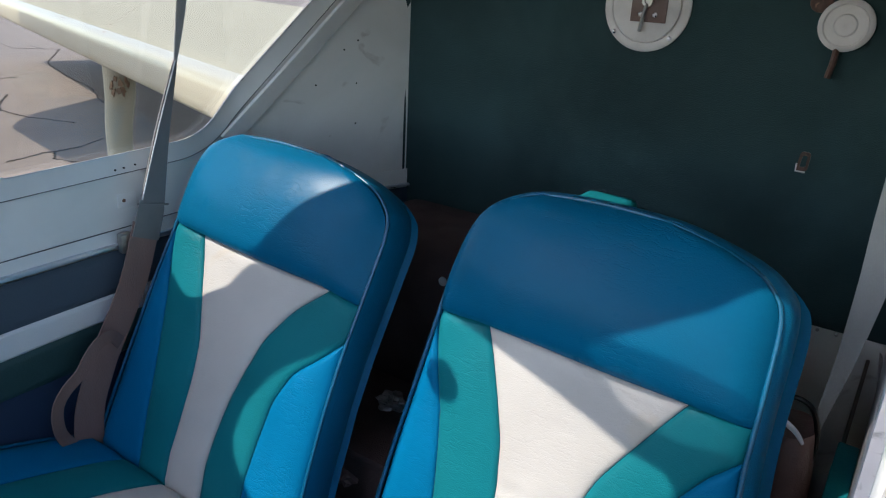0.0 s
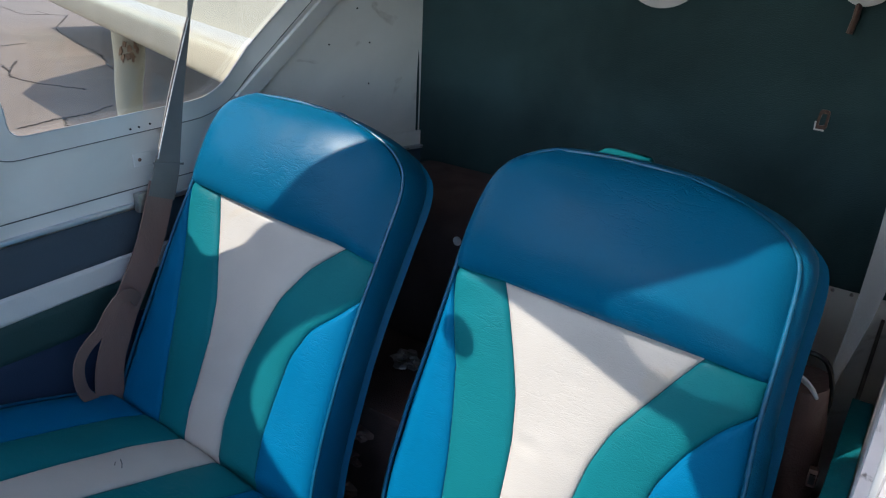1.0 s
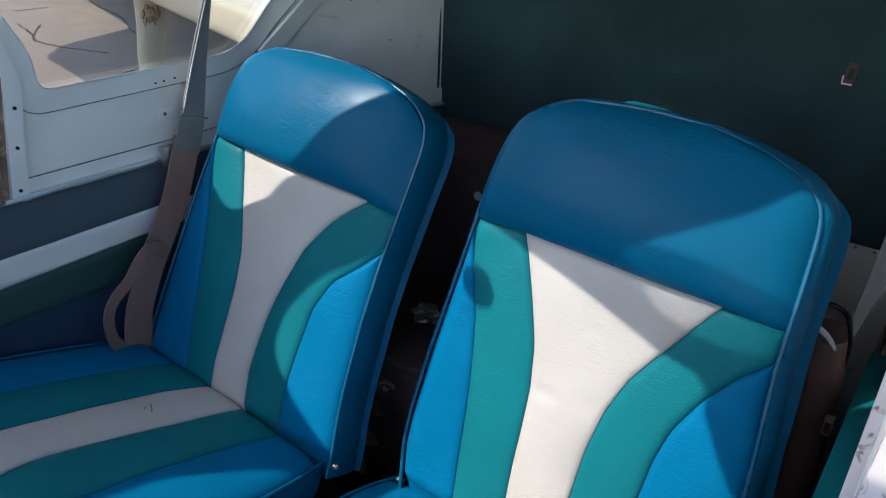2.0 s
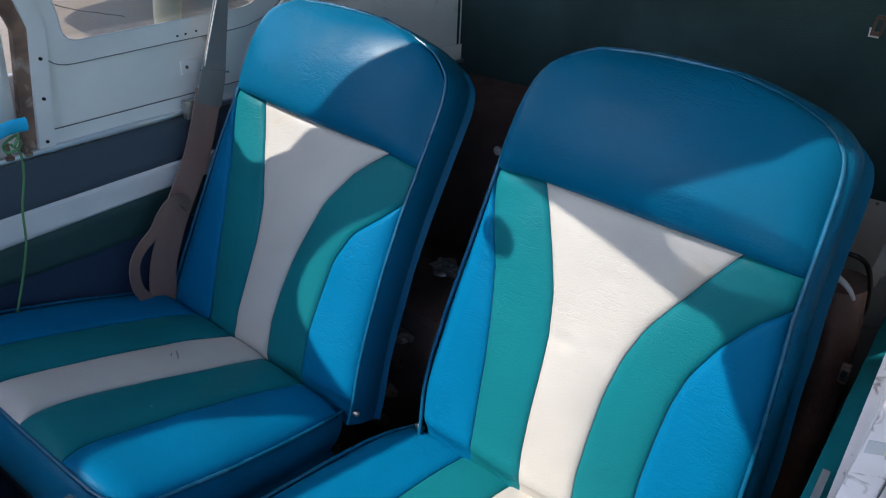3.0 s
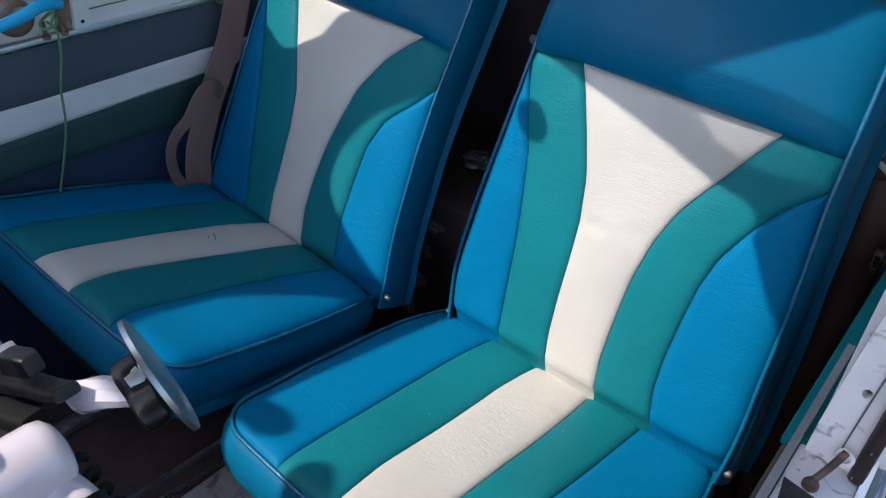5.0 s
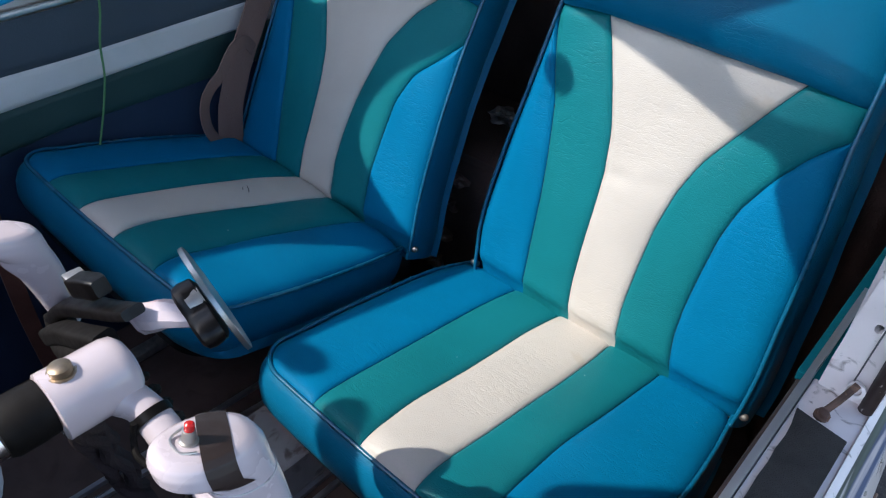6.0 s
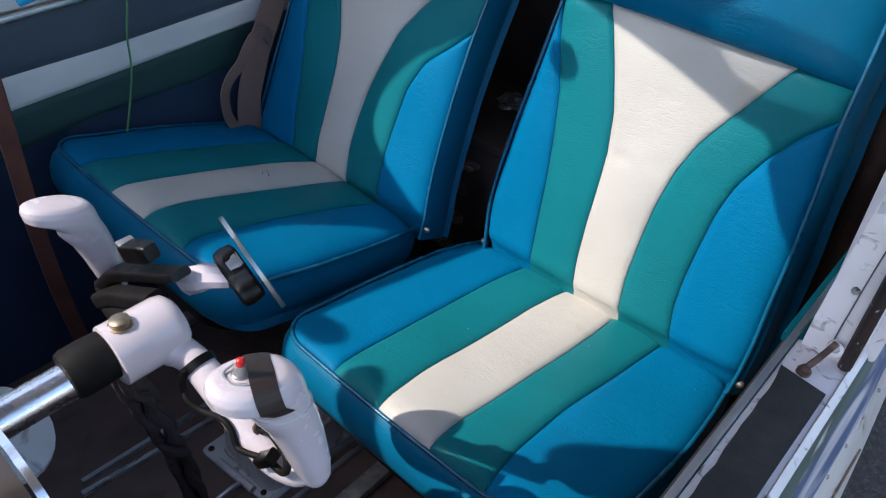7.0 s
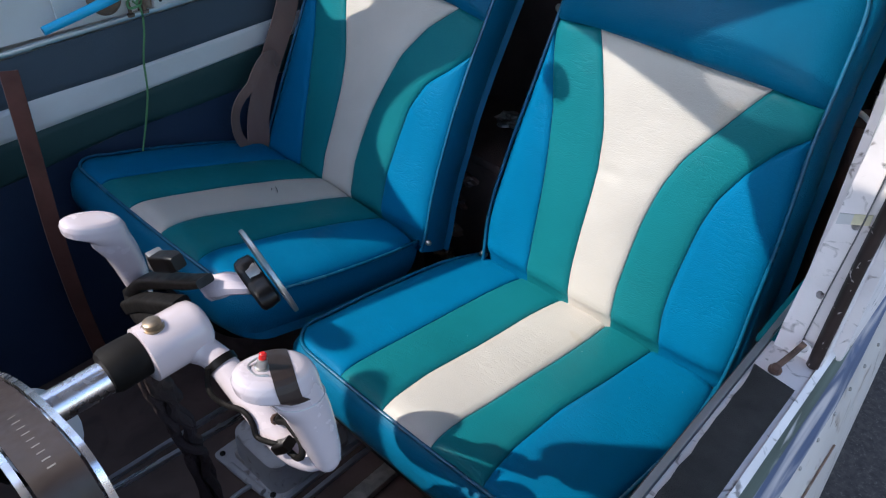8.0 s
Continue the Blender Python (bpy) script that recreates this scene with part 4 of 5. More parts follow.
part("door_seal", sweep_bm(smooth_path([(0.5835, -0.176, SILL + 0.003), (0.5855, -0.176, 1.30), (0.590, -0.176, 1.46), (0.591, -0.176, 1.90)], 4), circle(0.0058, 10)), SEAL, port, "dark brown door seal")
part("inner_side", box_bm(0.5295, 0.535, -1.2, 0.64, 0.66, SILL - 0.010, 0.002), GREY_FLOOR, port, "brown-grey inner side panel")
part("inner_lip", box_bm(0.527, 0.551, -0.165, 0.35, SILL - 0.012, SILL - 0.002, 0.002), TEAL, port, "teal vinyl covered ledge")
part("post_return", box_bm(0.553, 0.590, -0.152, 0.64, 1.30, 1.92, 0.003), WALL_PAINT, port)
part("upper_side", box_bm(0.552, 0.60, -0.14, 0.66, SILL - 0.01, 1.32, 0.003), JAMB_PAINT, port)
part("latch_pin", tube_bm([(0.561, -0.200, SILL + 0.006), (0.566, -0.192, SILL + 0.016), (0.571, -0.180, SILL + 0.026)], 0.0030, 8, 3), RUST_DARK, port, "rusty latch pin")
part("latch_head", lathe_bm((0.560, -0.203, SILL), (0.05, -0.1, 1), [(0, 0.0062), (0.003, 0.0062), (0.0035, 0.0042), (0.007, 0.0042), (0.008, 0.002)], 12), RUST_DARK, port, "rusty bolt head")
part("latch_eye", lathe_bm((0.571, -0.178, SILL + 0.020), (0.2, -1, 0.2), [(0, 0.007), (0.004, 0.007), (0.004, 0.004), (0.001, 0.004)], 12), JAMB_PAINT, port)

# shoulder strap and pouch behind the port seat
strap = thing("seat_belt", (0.50, 0.3, 1.19), "pale grey shoulder belt hanging behind the seat", "seat belt", "seat belts")
part("strap", strap_bm([(0.530, 0.30, 1.72), (0.522, 0.30, 1.50), (0.518, 0.30, 1.40), (0.511, 0.30, 1.30), (0.500, 0.30, 1.20), (0.497, 0.30, 1.10), (0.495, 0.30, 0.95)], 0.046, 0.0025, up=(0, -1, 0.1), scale=lambda t: (1.1 - 0.9 * min(1.0, t / 0.66), 1)), WEB_PALE, strap)
part("buckle", box_bm(0.510, 0.520, 0.158, 0.168, 1.158, 1.182, 0.003), RUST_DARK, strap, "steel buckle")
part("buckle_window", box_bm(0.512, 0.518, 0.156, 0.160, 1.163, 1.176, 0.001), BLACK, strap)
bag = thing("leather_pouch", (0.49, 0.25, 0.66), "dark brown leather pouch with white lining behind the seat", "bag")
part("pouch", sweep_bm(smooth_path([(0.488, 0.25, 0.66), (0.490, 0.25, 0.85), (0.489, 0.25, 1.02), (0.486, 0.25, 1.15), (0.480, 0.25, 1.235)], 4), circle(0.034, 14, 0.05), lambda t: (1.0 - 0.25 * t, 1.0 - 0.3 * t), up=(0, 1, 0)), LEATHER, bag)
part("handle", tube_bm([(0.455, 0.24, 1.262), (0.475, 0.235, 1.276), (0.496, 0.238, 1.266), (0.507, 0.245, 1.225), (0.505, 0.25, 1.17)], 0.003, 8), BLACK, bag, "thin black handle cord")
part("lining", sweep_bm(smooth_path([(0.464, 0.215, 1.256), (0.477, 0.212, 1.253), (0.488, 0.214, 1.244), (0.495, 0.222, 1.230)], 4), circle(0.005, 10, 0.0025), lambda t: (1.1 - 0.7 * t, 1), up=(0, 1, 0.3)), SIDE_WHITE, bag, "white folded lining")

# clutter behind the seats
luggage = thing("luggage_bag", (-0.02, 0.42, 0.66), "black soft bag with a worn pale emblem behind the seats", "bag")
part("body", box_bm(-0.34, 0.36, 0.33, 0.60, 0.66, 1.27, 0.05, 4), BAG, luggage)
part("emblem", lathe_bm((-0.070, 0.328, 1.230), (0, -1, 0), [(0, 0.008), (0.002, 0.0075), (0.002, 0.001)], 16), PLATE, luggage, "pale round emblem")
for i in range(3):
    part("emblem_bar", box_bm(-0.054 + 0.008 * i, -0.050 + 0.008 * i, 0.326, 0.330, 1.218, 1.234, 0.0005, 1), PLATE, luggage)


def crumple(name, at, size, mat, label, category, seed):
    bm = bmesh.new()
    bmesh.ops.create_icosphere(bm, subdivisions=3, radius=1)
    for v in bm.verts:
        k = 1 + 0.55 * noise.noise(v.co * 1.9 + Vector((seed, 0, 0))) + 0.3 * noise.noise(v.co * 5 + Vector((0, seed, 0)))
        v.co = Vector(at) + Vector((v.co.x * size[0], v.co.y * size[1], v.co.z * size[2])) * k
    return solid(name, bm, mat, label, category, smooth=False)


blanket = thing("teal_travel_bag", (0.18, 0.34, 0.66), "soft teal travel bag standing behind the seat", "bag")
part("body", box_bm(0.155, 0.240, 0.262, 0.325, 0.66, 1.405, 0.025, 4), TEAL, blanket)
part("top_flap", box_bm(0.162, 0.236, 0.255, 0.328, 1.398, 1.437, 0.013, 3), TEAL, blanket, "teal folded top flap")

crumple("foil_wrapper", (-0.105, 0.24, 1.032), (0.026, 0.02, 0.012), PAPER, "crumpled silver foil wrapper between the seats", "wrapper", 3.0)
tray = thing("storage_box", (-0.06, 0.20, 0.66), "dark brown storage box between the seats", "box")
part("body", box_bm(-0.22, 0.10, 0.12, 0.32, 0.66, 1.00, 0.012), CARPET, tray)
part("lid", box_bm(-0.225, 0.105, 0.115, 0.325, 1.00, 1.018, 0.006), CARPET, tray)
for a, c, s in ((-0.125, 0.90, 1), (-0.14, 0.83, 2), (-0.105, 0.96, 3), (-0.15, 0.76, 4)):
    crumple("stowed_cloth", (a, 0.125, c), (0.03, 0.022, 0.018), LEATHER if s % 2 else RUST, "small crumpled cloth stowed between the seats", "cloth", 5.0 + s)

crumple("folded_cloth", (0.468, 0.290, 1.138), (0.022, 0.016, 0.038), PALE_BLUE, "pale blue folded cloth tucked behind the seat", "cloth", 9.0)
door_strap = thing("door_strap", (-0.40, -0.49, 0.80), "reddish-brown strap hanging beside the starboard door", "strap")
part("webbing", strap_bm([(-0.425, -0.470, 1.262), (-0.415, -0.478, 1.20), (-0.405, -0.490, 1.10), (-0.400, -0.500, 1.00), (-0.400, -0.505, 0.86), (-0.405, -0.50, 0.70)], 0.024, 0.003, up=(0.8, -0.5, 0)), RED_BROWN, door_strap)
for d in (-0.0105, 0.0105):
    part("hem", tube_bm([(x - 0.0016 + 0.53 * d, y - 0.001 + 0.85 * d, z) for x, y, z in ((-0.425, -0.470, 1.262), (-0.415, -0.478, 1.20), (-0.405, -0.490, 1.10), (-0.400, -0.500, 1.00), (-0.400, -0.505, 0.86), (-0.405, -0.50, 0.70))], 0.0016, 6), WEB, door_strap, "stitched hem")

# ---- floor details ----
fl = thing("floor_cover", (-0.04, -0.40, 0.66), "pale grey painted floor cover with screwed flange", "cover plate")
part("flange", slab_bm(rounded([(-0.142, -0.464), (0.010, -0.450), (0.010, -0.27), (-0.142, -0.27)], 0.012), [], lambda a, b: Vector((a, b, 0.660)), (0, 0, 0.004)), PLATE, fl)
part("dome", sweep_bm([Vector((-0.060, -0.370, z)) for z in (0.664, 0.668, 0.685, 0.708, 0.722, 0.728, 0.730)], [(p[0], p[1]) for p in rounded([(-0.068, -0.070), (0.062, -0.070), (0.062, 0.09), (-0.068, 0.09)], 0.03)], lambda t: (1.0 - 0.10 * t - 0.25 * max(0.0, t - 0.75) / 0.25, 1.0 - 0.10 * t - 0.25 * max(0.0, t - 0.75) / 0.25), up=(0, 1, 0)), PLATE, fl, "pale grey raised cover")
part("hinge_bar", tube_bm([(-0.100, -0.457, 0.668), (-0.060, -0.454, 0.668), (-0.018, -0.450, 0.668)], 0.0065, 12, 3), PLATE, fl, "painted hinge tube along the flange")
for a, b in ((-0.131, -0.451), (-0.005, -0.441), (-0.132, -0.39), (-0.131, -0.33)):
    screw((a, b, 0.664), (0, 0, 1), 0.005, fl, BLACK)
part("cable_clip", tube_bm([(-0.040, -0.446, 0.668), (-0.042, -0.479, 0.672), (-0.040, -0.52, 0.668), (-0.03, -0.60, 0.664)], 0.004, 8), RAIL, fl, "bare metal conduit")
for xa, ya, xb, yb in ((-0.224, -0.62, -0.206, -0.20), (-0.204, -0.63, -0.160, -0.20), (0.016, -0.62, 0.016, -0.20), (0.038, -0.62, 0.038, -0.20)):
    rail = thing("floor_rail", (xa, ya, 0.658), "narrow bare aluminium floor rail", "rail", "floor rails")
    part("strip", sweep_bm([Vector((xa + (xb - xa) * t, ya + (yb - ya) * t, 0.662)) for t in (0, 0.33, 0.66, 1)], [(-0.004, -0.004), (0.004, -0.004), (0.004, 0.004), (-0.004, 0.004)]), RAIL, rail)
for a, b in ((-0.19, -0.42), (-0.12, -0.30), (-0.22, -0.52), (-0.05, -0.55)):
    screw((a, b, 0.658), (0, 0, 1), 0.005, shell)

# ---- control yoke ----
YX, YZ = 0.237, 1.290
# sections of a grip from its foot up: height, middle, half depth, half width; the head reaches forward
GRIP_SECTIONS = [(0.000, 0.0230, 0.0040, 0.0040), (0.003, 0.0230, 0.0080, 0.0075), (0.008, 0.0228, 0.0102, 0.0095), (0.021, 0.0220, 0.0122, 0.0118), (0.047, 0.0195, 0.0145, 0.0136), (0.066, 0.0165, 0.0160, 0.0150), (0.080, 0.0125, 0.0188, 0.0165), (0.087, 0.0120, 0.0182, 0.0172), (0.093, 0.0075, 0.0222, 0.0184), (0.098, 0.0022, 0.0275, 0.0194), (0.105, 0.0016, 0.0272, 0.0193), (0.110, 0.0014, 0.0250, 0.0178), (0.1125, 0.0014, 0.0205, 0.0145), (0.1135, 0.0014, 0.0120, 0.0085)]


class Grip:
    """A moulded hand grip standing on its foot; its surface can be asked for what is laid on it."""

    def __init__(self, foot, lean, girth, tall, owner):
        self.foot, self.lean, self.girth, self.tall = Vector(foot), lean, girth, tall
        self.ring = [(math.copysign(abs(math.cos(a)) ** 0.9, math.cos(a)), math.copysign(abs(math.sin(a)) ** 0.9, math.sin(a))) for a in [2 * math.pi * k / 40 for k in range(40)]]
        rows = 56
        bm = bmesh.new()
        rings = [[bm.verts.new(self.point(j / rows, a, b)) for a, b in self.ring] for j in range(rows + 1)]
        for r0, r1 in zip(rings, rings[1:]):
            for k in range(40):
                bm.faces.new((r0[k], r0[(k + 1) % 40], r1[(k + 1) % 40], r1[k]))
        bm.faces.new(rings[0])
        bm.faces.new(rings[-1])
        self.mesh = part("grip", bm, YOKE, owner, "white moulded hand grip")

    def point(self, t, a, b, lift=0.0):
        """a across the grip, b along the head, both from -1 to 1, at the share t of its sections."""
        f = t * (len(GRIP_SECTIONS) - 1)
        i = min(int(f), len(GRIP_SECTIONS) - 2)
        h, mid, deep, wide = (p + (q - p) * (f - i) for p, q in zip(GRIP_SECTIONS[i], GRIP_SECTIONS[i + 1]))
        y = mid + (deep * self.girth + lift) * b
        slope = 0.32 * max(0.0, min(1.0, (h - 0.066) / 0.026))
        return self.foot + Vector((self.lean * h + (wide * self.girth + lift) * a, y - 0.023, h * self.tall - slope * (y - 0.002)))


def horn_scale(t):
    k = max(0.0, 1 - t / 0.30)
    foot = max(0.0, (t - 0.75) / 0.25)
    g = 0.86 + 0.14 * min(1.0, t / 0.6) + 0.80 * k * k * (3 - 2 * k) - 0.15 * foot
    return (g, g)


def control_yoke(cx, label):
    """A ram's-horn yoke on its shaft, with two grips; the horn away from the door is wrapped in tape."""
    owner = thing("control_yoke", (cx, -0.60, 1.20), label, "control yoke")
    part("hub", lathe_bm((cx, -0.626, YZ), (0, 1, 0), [(0, 0.0205), (0.001, 0.0222), (0.040, 0.0222), (0.046, 0.0208), (0.050, 0.016), (0.052, 0.009), (0.0525, 0.002)], 36), YOKE, owner, "white hub")
    part("shaft", lathe_bm((cx, -0.95, YZ), (0, 1, 0), [(0, 0.0125), (0.320, 0.0125)], 28), CHROME, owner, "polished chrome shaft")
    part("hub_bolt", lathe_bm((cx + 0.001, -0.613, YZ + 0.0205), (0, 0, 1), [(0, 0.0085), (0.0015, 0.0085), (0.0015, 0.0068), (0.0055, 0.0066), (0.0065, 0.005)], 14), BRASS, owner, "bronze hexagon bolt")
    part("sleeve", lathe_bm((cx, -0.655, YZ + 0.0035), (0, 1, 0), [(0, 0.010), (0.001, 0.0158), (0.005, 0.0176), (0.018, 0.0178), (0.0285, 0.0172), (0.0290, 0.014)], 28), RUBBER, owner, "black rubber sleeve")
    for sgn in (1, -1):
        course = [(cx - 0.002 * sgn, -0.596, YZ + 0.001), (cx + 0.010 * sgn, -0.591, YZ - 0.008), (cx + 0.028 * sgn, -0.584, YZ - 0.017), (cx + 0.062 * sgn, -0.583, YZ - 0.034), (cx + 0.098 * sgn, -0.582, YZ - 0.051), (cx + 0.120 * sgn, -0.578, YZ - 0.054), (cx + 0.133 * sgn, -0.574, YZ - 0.045)]
        dark = sgn < 0
        part("horn", tube_bm(course, 0.0118, 24, 10, horn_scale), RUBBER if dark else YOKE, owner, "horn wrapped in black tape" if dark else "white curved horn")
    right = Grip((cx + 0.136, -0.5715, 1.232), -0.10, 1.0, 1.0, owner)
    Grip((cx - 0.132, -0.568, 1.230), 0.0, 0.90, 0.895, owner)
    return owner, right


yoke, right_grip = control_yoke(YX, "white ram's-horn control yoke with thumb buttons on a chrome shaft")
grip = right_grip.mesh


def band_point(s, w):
    """Dark band: slantwise over the head's top, down to the head's edge on the side of the door."""
    last = len(GRIP_SECTIONS) - 1
    power = 2 / 0.9
    widest = 9 / last

    def section(t):
        i = min(int(t * last), last - 1)
        k = t * last - i
        return [p + (q - p) * k for p, q in zip(GRIP_SECTIONS[i], GRIP_SECTIONS[i + 1])]

    def inside(t, p, q):
        _, _, deep, wide = section(t)
        return abs((0.90 * p + 0.43 * q) / wide) ** power + abs((0.90 * q - 0.43 * p) / deep) ** power < 1

    def meet(test, lo, hi):
        for _ in range(24):
            mid = (lo + hi) / 2
            lo, hi = (mid, hi) if test(mid) else (lo, mid)
        return lo
    q = -0.0023 + 0.0138 * s
    near = meet(lambda p: inside(widest, p, q), 0.0, 0.05)
    if w < 0.25:
        t, p = 0.60 + (widest - 0.60) * w / 0.25, near
        k = meet(lambda k: inside(t, k * p, k * q), 0.2, 1.2)
        p, q = k * p, k * q
    else:
        far = meet(lambda p: inside(widest, p, q), 0.0, -0.05)
        p = (near + far) / 2 + (near - far) / 2 * math.cos(math.pi * (w - 0.25) / 0.75)
        t = meet(lambda t: inside(t, p, q), widest, 1.0)
    _, _, deep, wide = section(t)
    return right_grip.point(t, (0.90 * p + 0.43 * q) / wide, (0.90 * q - 0.43 * p) / deep, 0.0005) + Vector((0, 0, 0.0004))


part("grip_band", patch_bm(80, 16, band_point), BROWN_PLASTIC, grip, "dark brown band over the grip's head")
part("grip_seam", sweep_bm([right_grip.point(0.50, a, b, 0.0001) for a, b in right_grip.ring + right_grip.ring[:1]], circle(0.0006, 6)), PLATE, grip)
BUTTON = right_grip.foot + Vector((-0.0117, -0.0285, 0.1160))
UPB = Vector((0.0, 0.25, 0.97)).normalized()
part("button", lathe_bm(BUTTON, UPB, [(-0.003, 0.0046), (0.0008, 0.0046), (0.0014, 0.0036), (0.0066, 0.0031), (0.007, 0.0024)], 16), STEEL, grip, "steel button base")
part("button_cap", lathe_bm(BUTTON + UPB * 0.0066, UPB, [(0, 0.0024), (0.0038, 0.0024), (0.0047, 0.0014)], 14), RED, grip, "red push button")
part("wire_clip", tube_bm([BUTTON + Vector((-0.007, 0.002, 0.002)), BUTTON + Vector((-0.005, -0.006, 0.0025)), BUTTON + Vector((0.004, -0.007, 0.002)), BUTTON + Vector((0.009, -0.001, 0.001))], 0.0007, 6, 5), STEEL, grip)
part("cable_tie", lathe_bm((YX + 0.031, -0.5838, YZ - 0.0185), (0.86, 0.02, -0.50), [(-0.003, 0.0105), (-0.003, 0.0128), (0.003, 0.0126), (0.003, 0.0105)], 20), BLACK, yoke, "black cable tie")
part("cable", tube_bm([(YX + 0.0337, -0.5956, YZ - 0.0116), (YX + 0.034, -0.599, YZ - 0.024), (YX + 0.042, -0.602, YZ - 0.0295), (YX + 0.0534, -0.5987, YZ - 0.0342), (YX + 0.0707, -0.5950, YZ - 0.0300), (YX + 0.081, -0.5946, YZ - 0.0347), (YX + 0.087, -0.5965, YZ - 0.0438), (YX + 0.0974, -0.595, YZ - 0.042), (YX + 0.110, -0.590, YZ - 0.040)], 0.0021, 8), RUBBER, yoke, "black push-to-talk cable")
part("cable_end", tube_bm([(YX + 0.1136, -0.5895, YZ - 0.0402), (YX + 0.1237, -0.589, YZ - 0.0418), (YX + 0.130, -0.588, YZ - 0.0355), (YX + 0.1274, -0.5848, YZ - 0.0277), (YX + 0.1166, -0.5824, YZ - 0.0272), (YX + 0.103, -0.5800, YZ - 0.0300), (YX + 0.095, -0.5815, YZ - 0.0335), (YX + 0.0945, -0.579, YZ - 0.0300), (YX + 0.094, -0.576, YZ - 0.022), (YX + 0.100, -0.576, YZ - 0.008), (YX + 0.110, -0.580, YZ + 0.016)], 0.0026, 8), RUBBER, yoke, "black cable loop into the grip")
part("cable_plug", sweep_bm(smooth_path([(YX + 0.106, -0.592, YZ - 0.044), (YX + 0.112, -0.590, YZ - 0.039), (YX + 0.117, -0.588, YZ - 0.033)], 4), rounded([(-0.005, -0.004), (0.005, -0.004), (0.005, 0.004), (-0.005, 0.004)], 0.002, 3)), BLACK, yoke, "black cable plug at the end of the horn")
part("cable_hole", lathe_bm((YX + 0.0921, -0.5805, YZ - 0.0353), (0.75, 0.05, 0.66), [(-0.002, 0.0048), (0.0002, 0.0046), (0.0005, 0.0034), (-0.0006, 0.0026)], 9), RUST_DARK, yoke, "chipped cable hole")

mount = thing("phone_mount", (0.20, -0.57, 1.28), "black clamp mount with a clear round plate fixed to the yoke", "phone mount")
part("strap", sweep_bm(smooth_path([(0.108, -0.575, 1.243), (0.130, -0.572, 1.266), (0.170, -0.567, 1.287), (0.205, -0.564, 1.304), (0.228, -0.562, 1.317)], 6), rounded([(-0.010, -0.006), (0.010, -0.006), (0.010, 0.006), (-0.010, 0.006)], 0.004, 3), lambda t: (1.0 - 0.25 * t, 1.0 - 0.4 * t)), BLACK, mount, "black clamp strap")
part("pad", sweep_bm(smooth_path([(0.118, -0.586, 1.240), (0.150, -0.584, 1.262), (0.185, -0.582, 1.280), (0.212, -0.578, 1.292)], 5), rounded([(-0.008, -0.007), (0.008, -0.007), (0.008, 0.007), (-0.008, 0.007)], 0.004, 3)), RUBBER, mount, "black rubber clamp pad")
block = [(0.170, -0.571, 1.310), (0.180, -0.569, 1.314), (0.192, -0.567, 1.319), (0.199, -0.566, 1.322)]
part("clamp_screw", sweep_bm(smooth_path(block, 5), rounded([(-0.007, -0.0075), (0.007, -0.0075), (0.007, 0.0075), (-0.007, 0.0075)], 0.003, 3), lambda t: (1.0 - 0.25 * max(0, t - 0.7) / 0.3, 1.0 - 0.25 * max(0, t - 0.7) / 0.3), up=(0, 0, 1)), BLACK, mount, "black clamp screw knob")
part("clamp_clip", box_bm(0.163, 0.171, -0.577, -0.564, 1.302, 1.318, 0.0015), STEEL, mount, "bare steel clip")
nd = Vector((0.22, 0.925, 0.305)).normalized()
disc_at = Vector((0.2465, -0.5175, 1.3105))
part("plate", lathe_bm(disc_at, nd, [(-0.002, 0.0375), (-0.0015, 0.039), (0.0015, 0.039), (0.002, 0.0375), (0.002, 0.001)], 48), CLEAR, mount, "clear round plastic plate").visible_shadow = False
along = Vector((-0.6475, -0.14, 0.749))
along = (along - nd * along.dot(nd)).normalized()
across = nd.cross(along)
KNOB = disc_at - nd * 0.004 - along * 0.006


def knob_outline(k, n=36):
    """Three rounded lobes."""
    a = 2 * math.pi * k / n
    r = 0.0205 + 0.0065 * math.cos(3 * a)
    return along * (r * math.cos(a)) + across * (r * math.sin(a))


bm = bmesh.new()
rings = []
for h, s in ((0.0, 0.8), (0.002, 0.96), (0.010, 1.0), (0.015, 0.95), (0.017, 0.8)):
    rings.append([bm.verts.new(KNOB - nd * h + knob_outline(k) * s) for k in range(36)])
for r0, r1 in zip(rings, rings[1:]):
    for k in range(36):
        bm.faces.new((r0[k], r0[(k + 1) % 36], r1[(k + 1) % 36], r1[k]))
bm.faces.new(rings[0])
bm.faces.new(rings[-1])
part("knob", bm, BLACK, mount, "black three-lobed knob")
part("knob_collar", lathe_bm(KNOB - nd * 0.003 + along * 0.012, -nd, [(-0.002, 0.0105), (0.0, 0.0115), (0.008, 0.0115), (0.0085, 0.010)], 28), STEEL, mount, "worn silver collar")
part("ball_arm", tube_bm([KNOB - nd * 0.014 + along * 0.004, (0.229, -0.543, 1.303), (0.220, -0.549, 1.299), (0.210, -0.555, 1.294)], 0.0085, 9, 3, lambda t: (0.75 + 0.55 * math.sin(math.pi * min(1, t * 1.1)), 0.8 + 0.7 * t)), YOKE, mount, "white creased ball-joint arm", smooth=False)

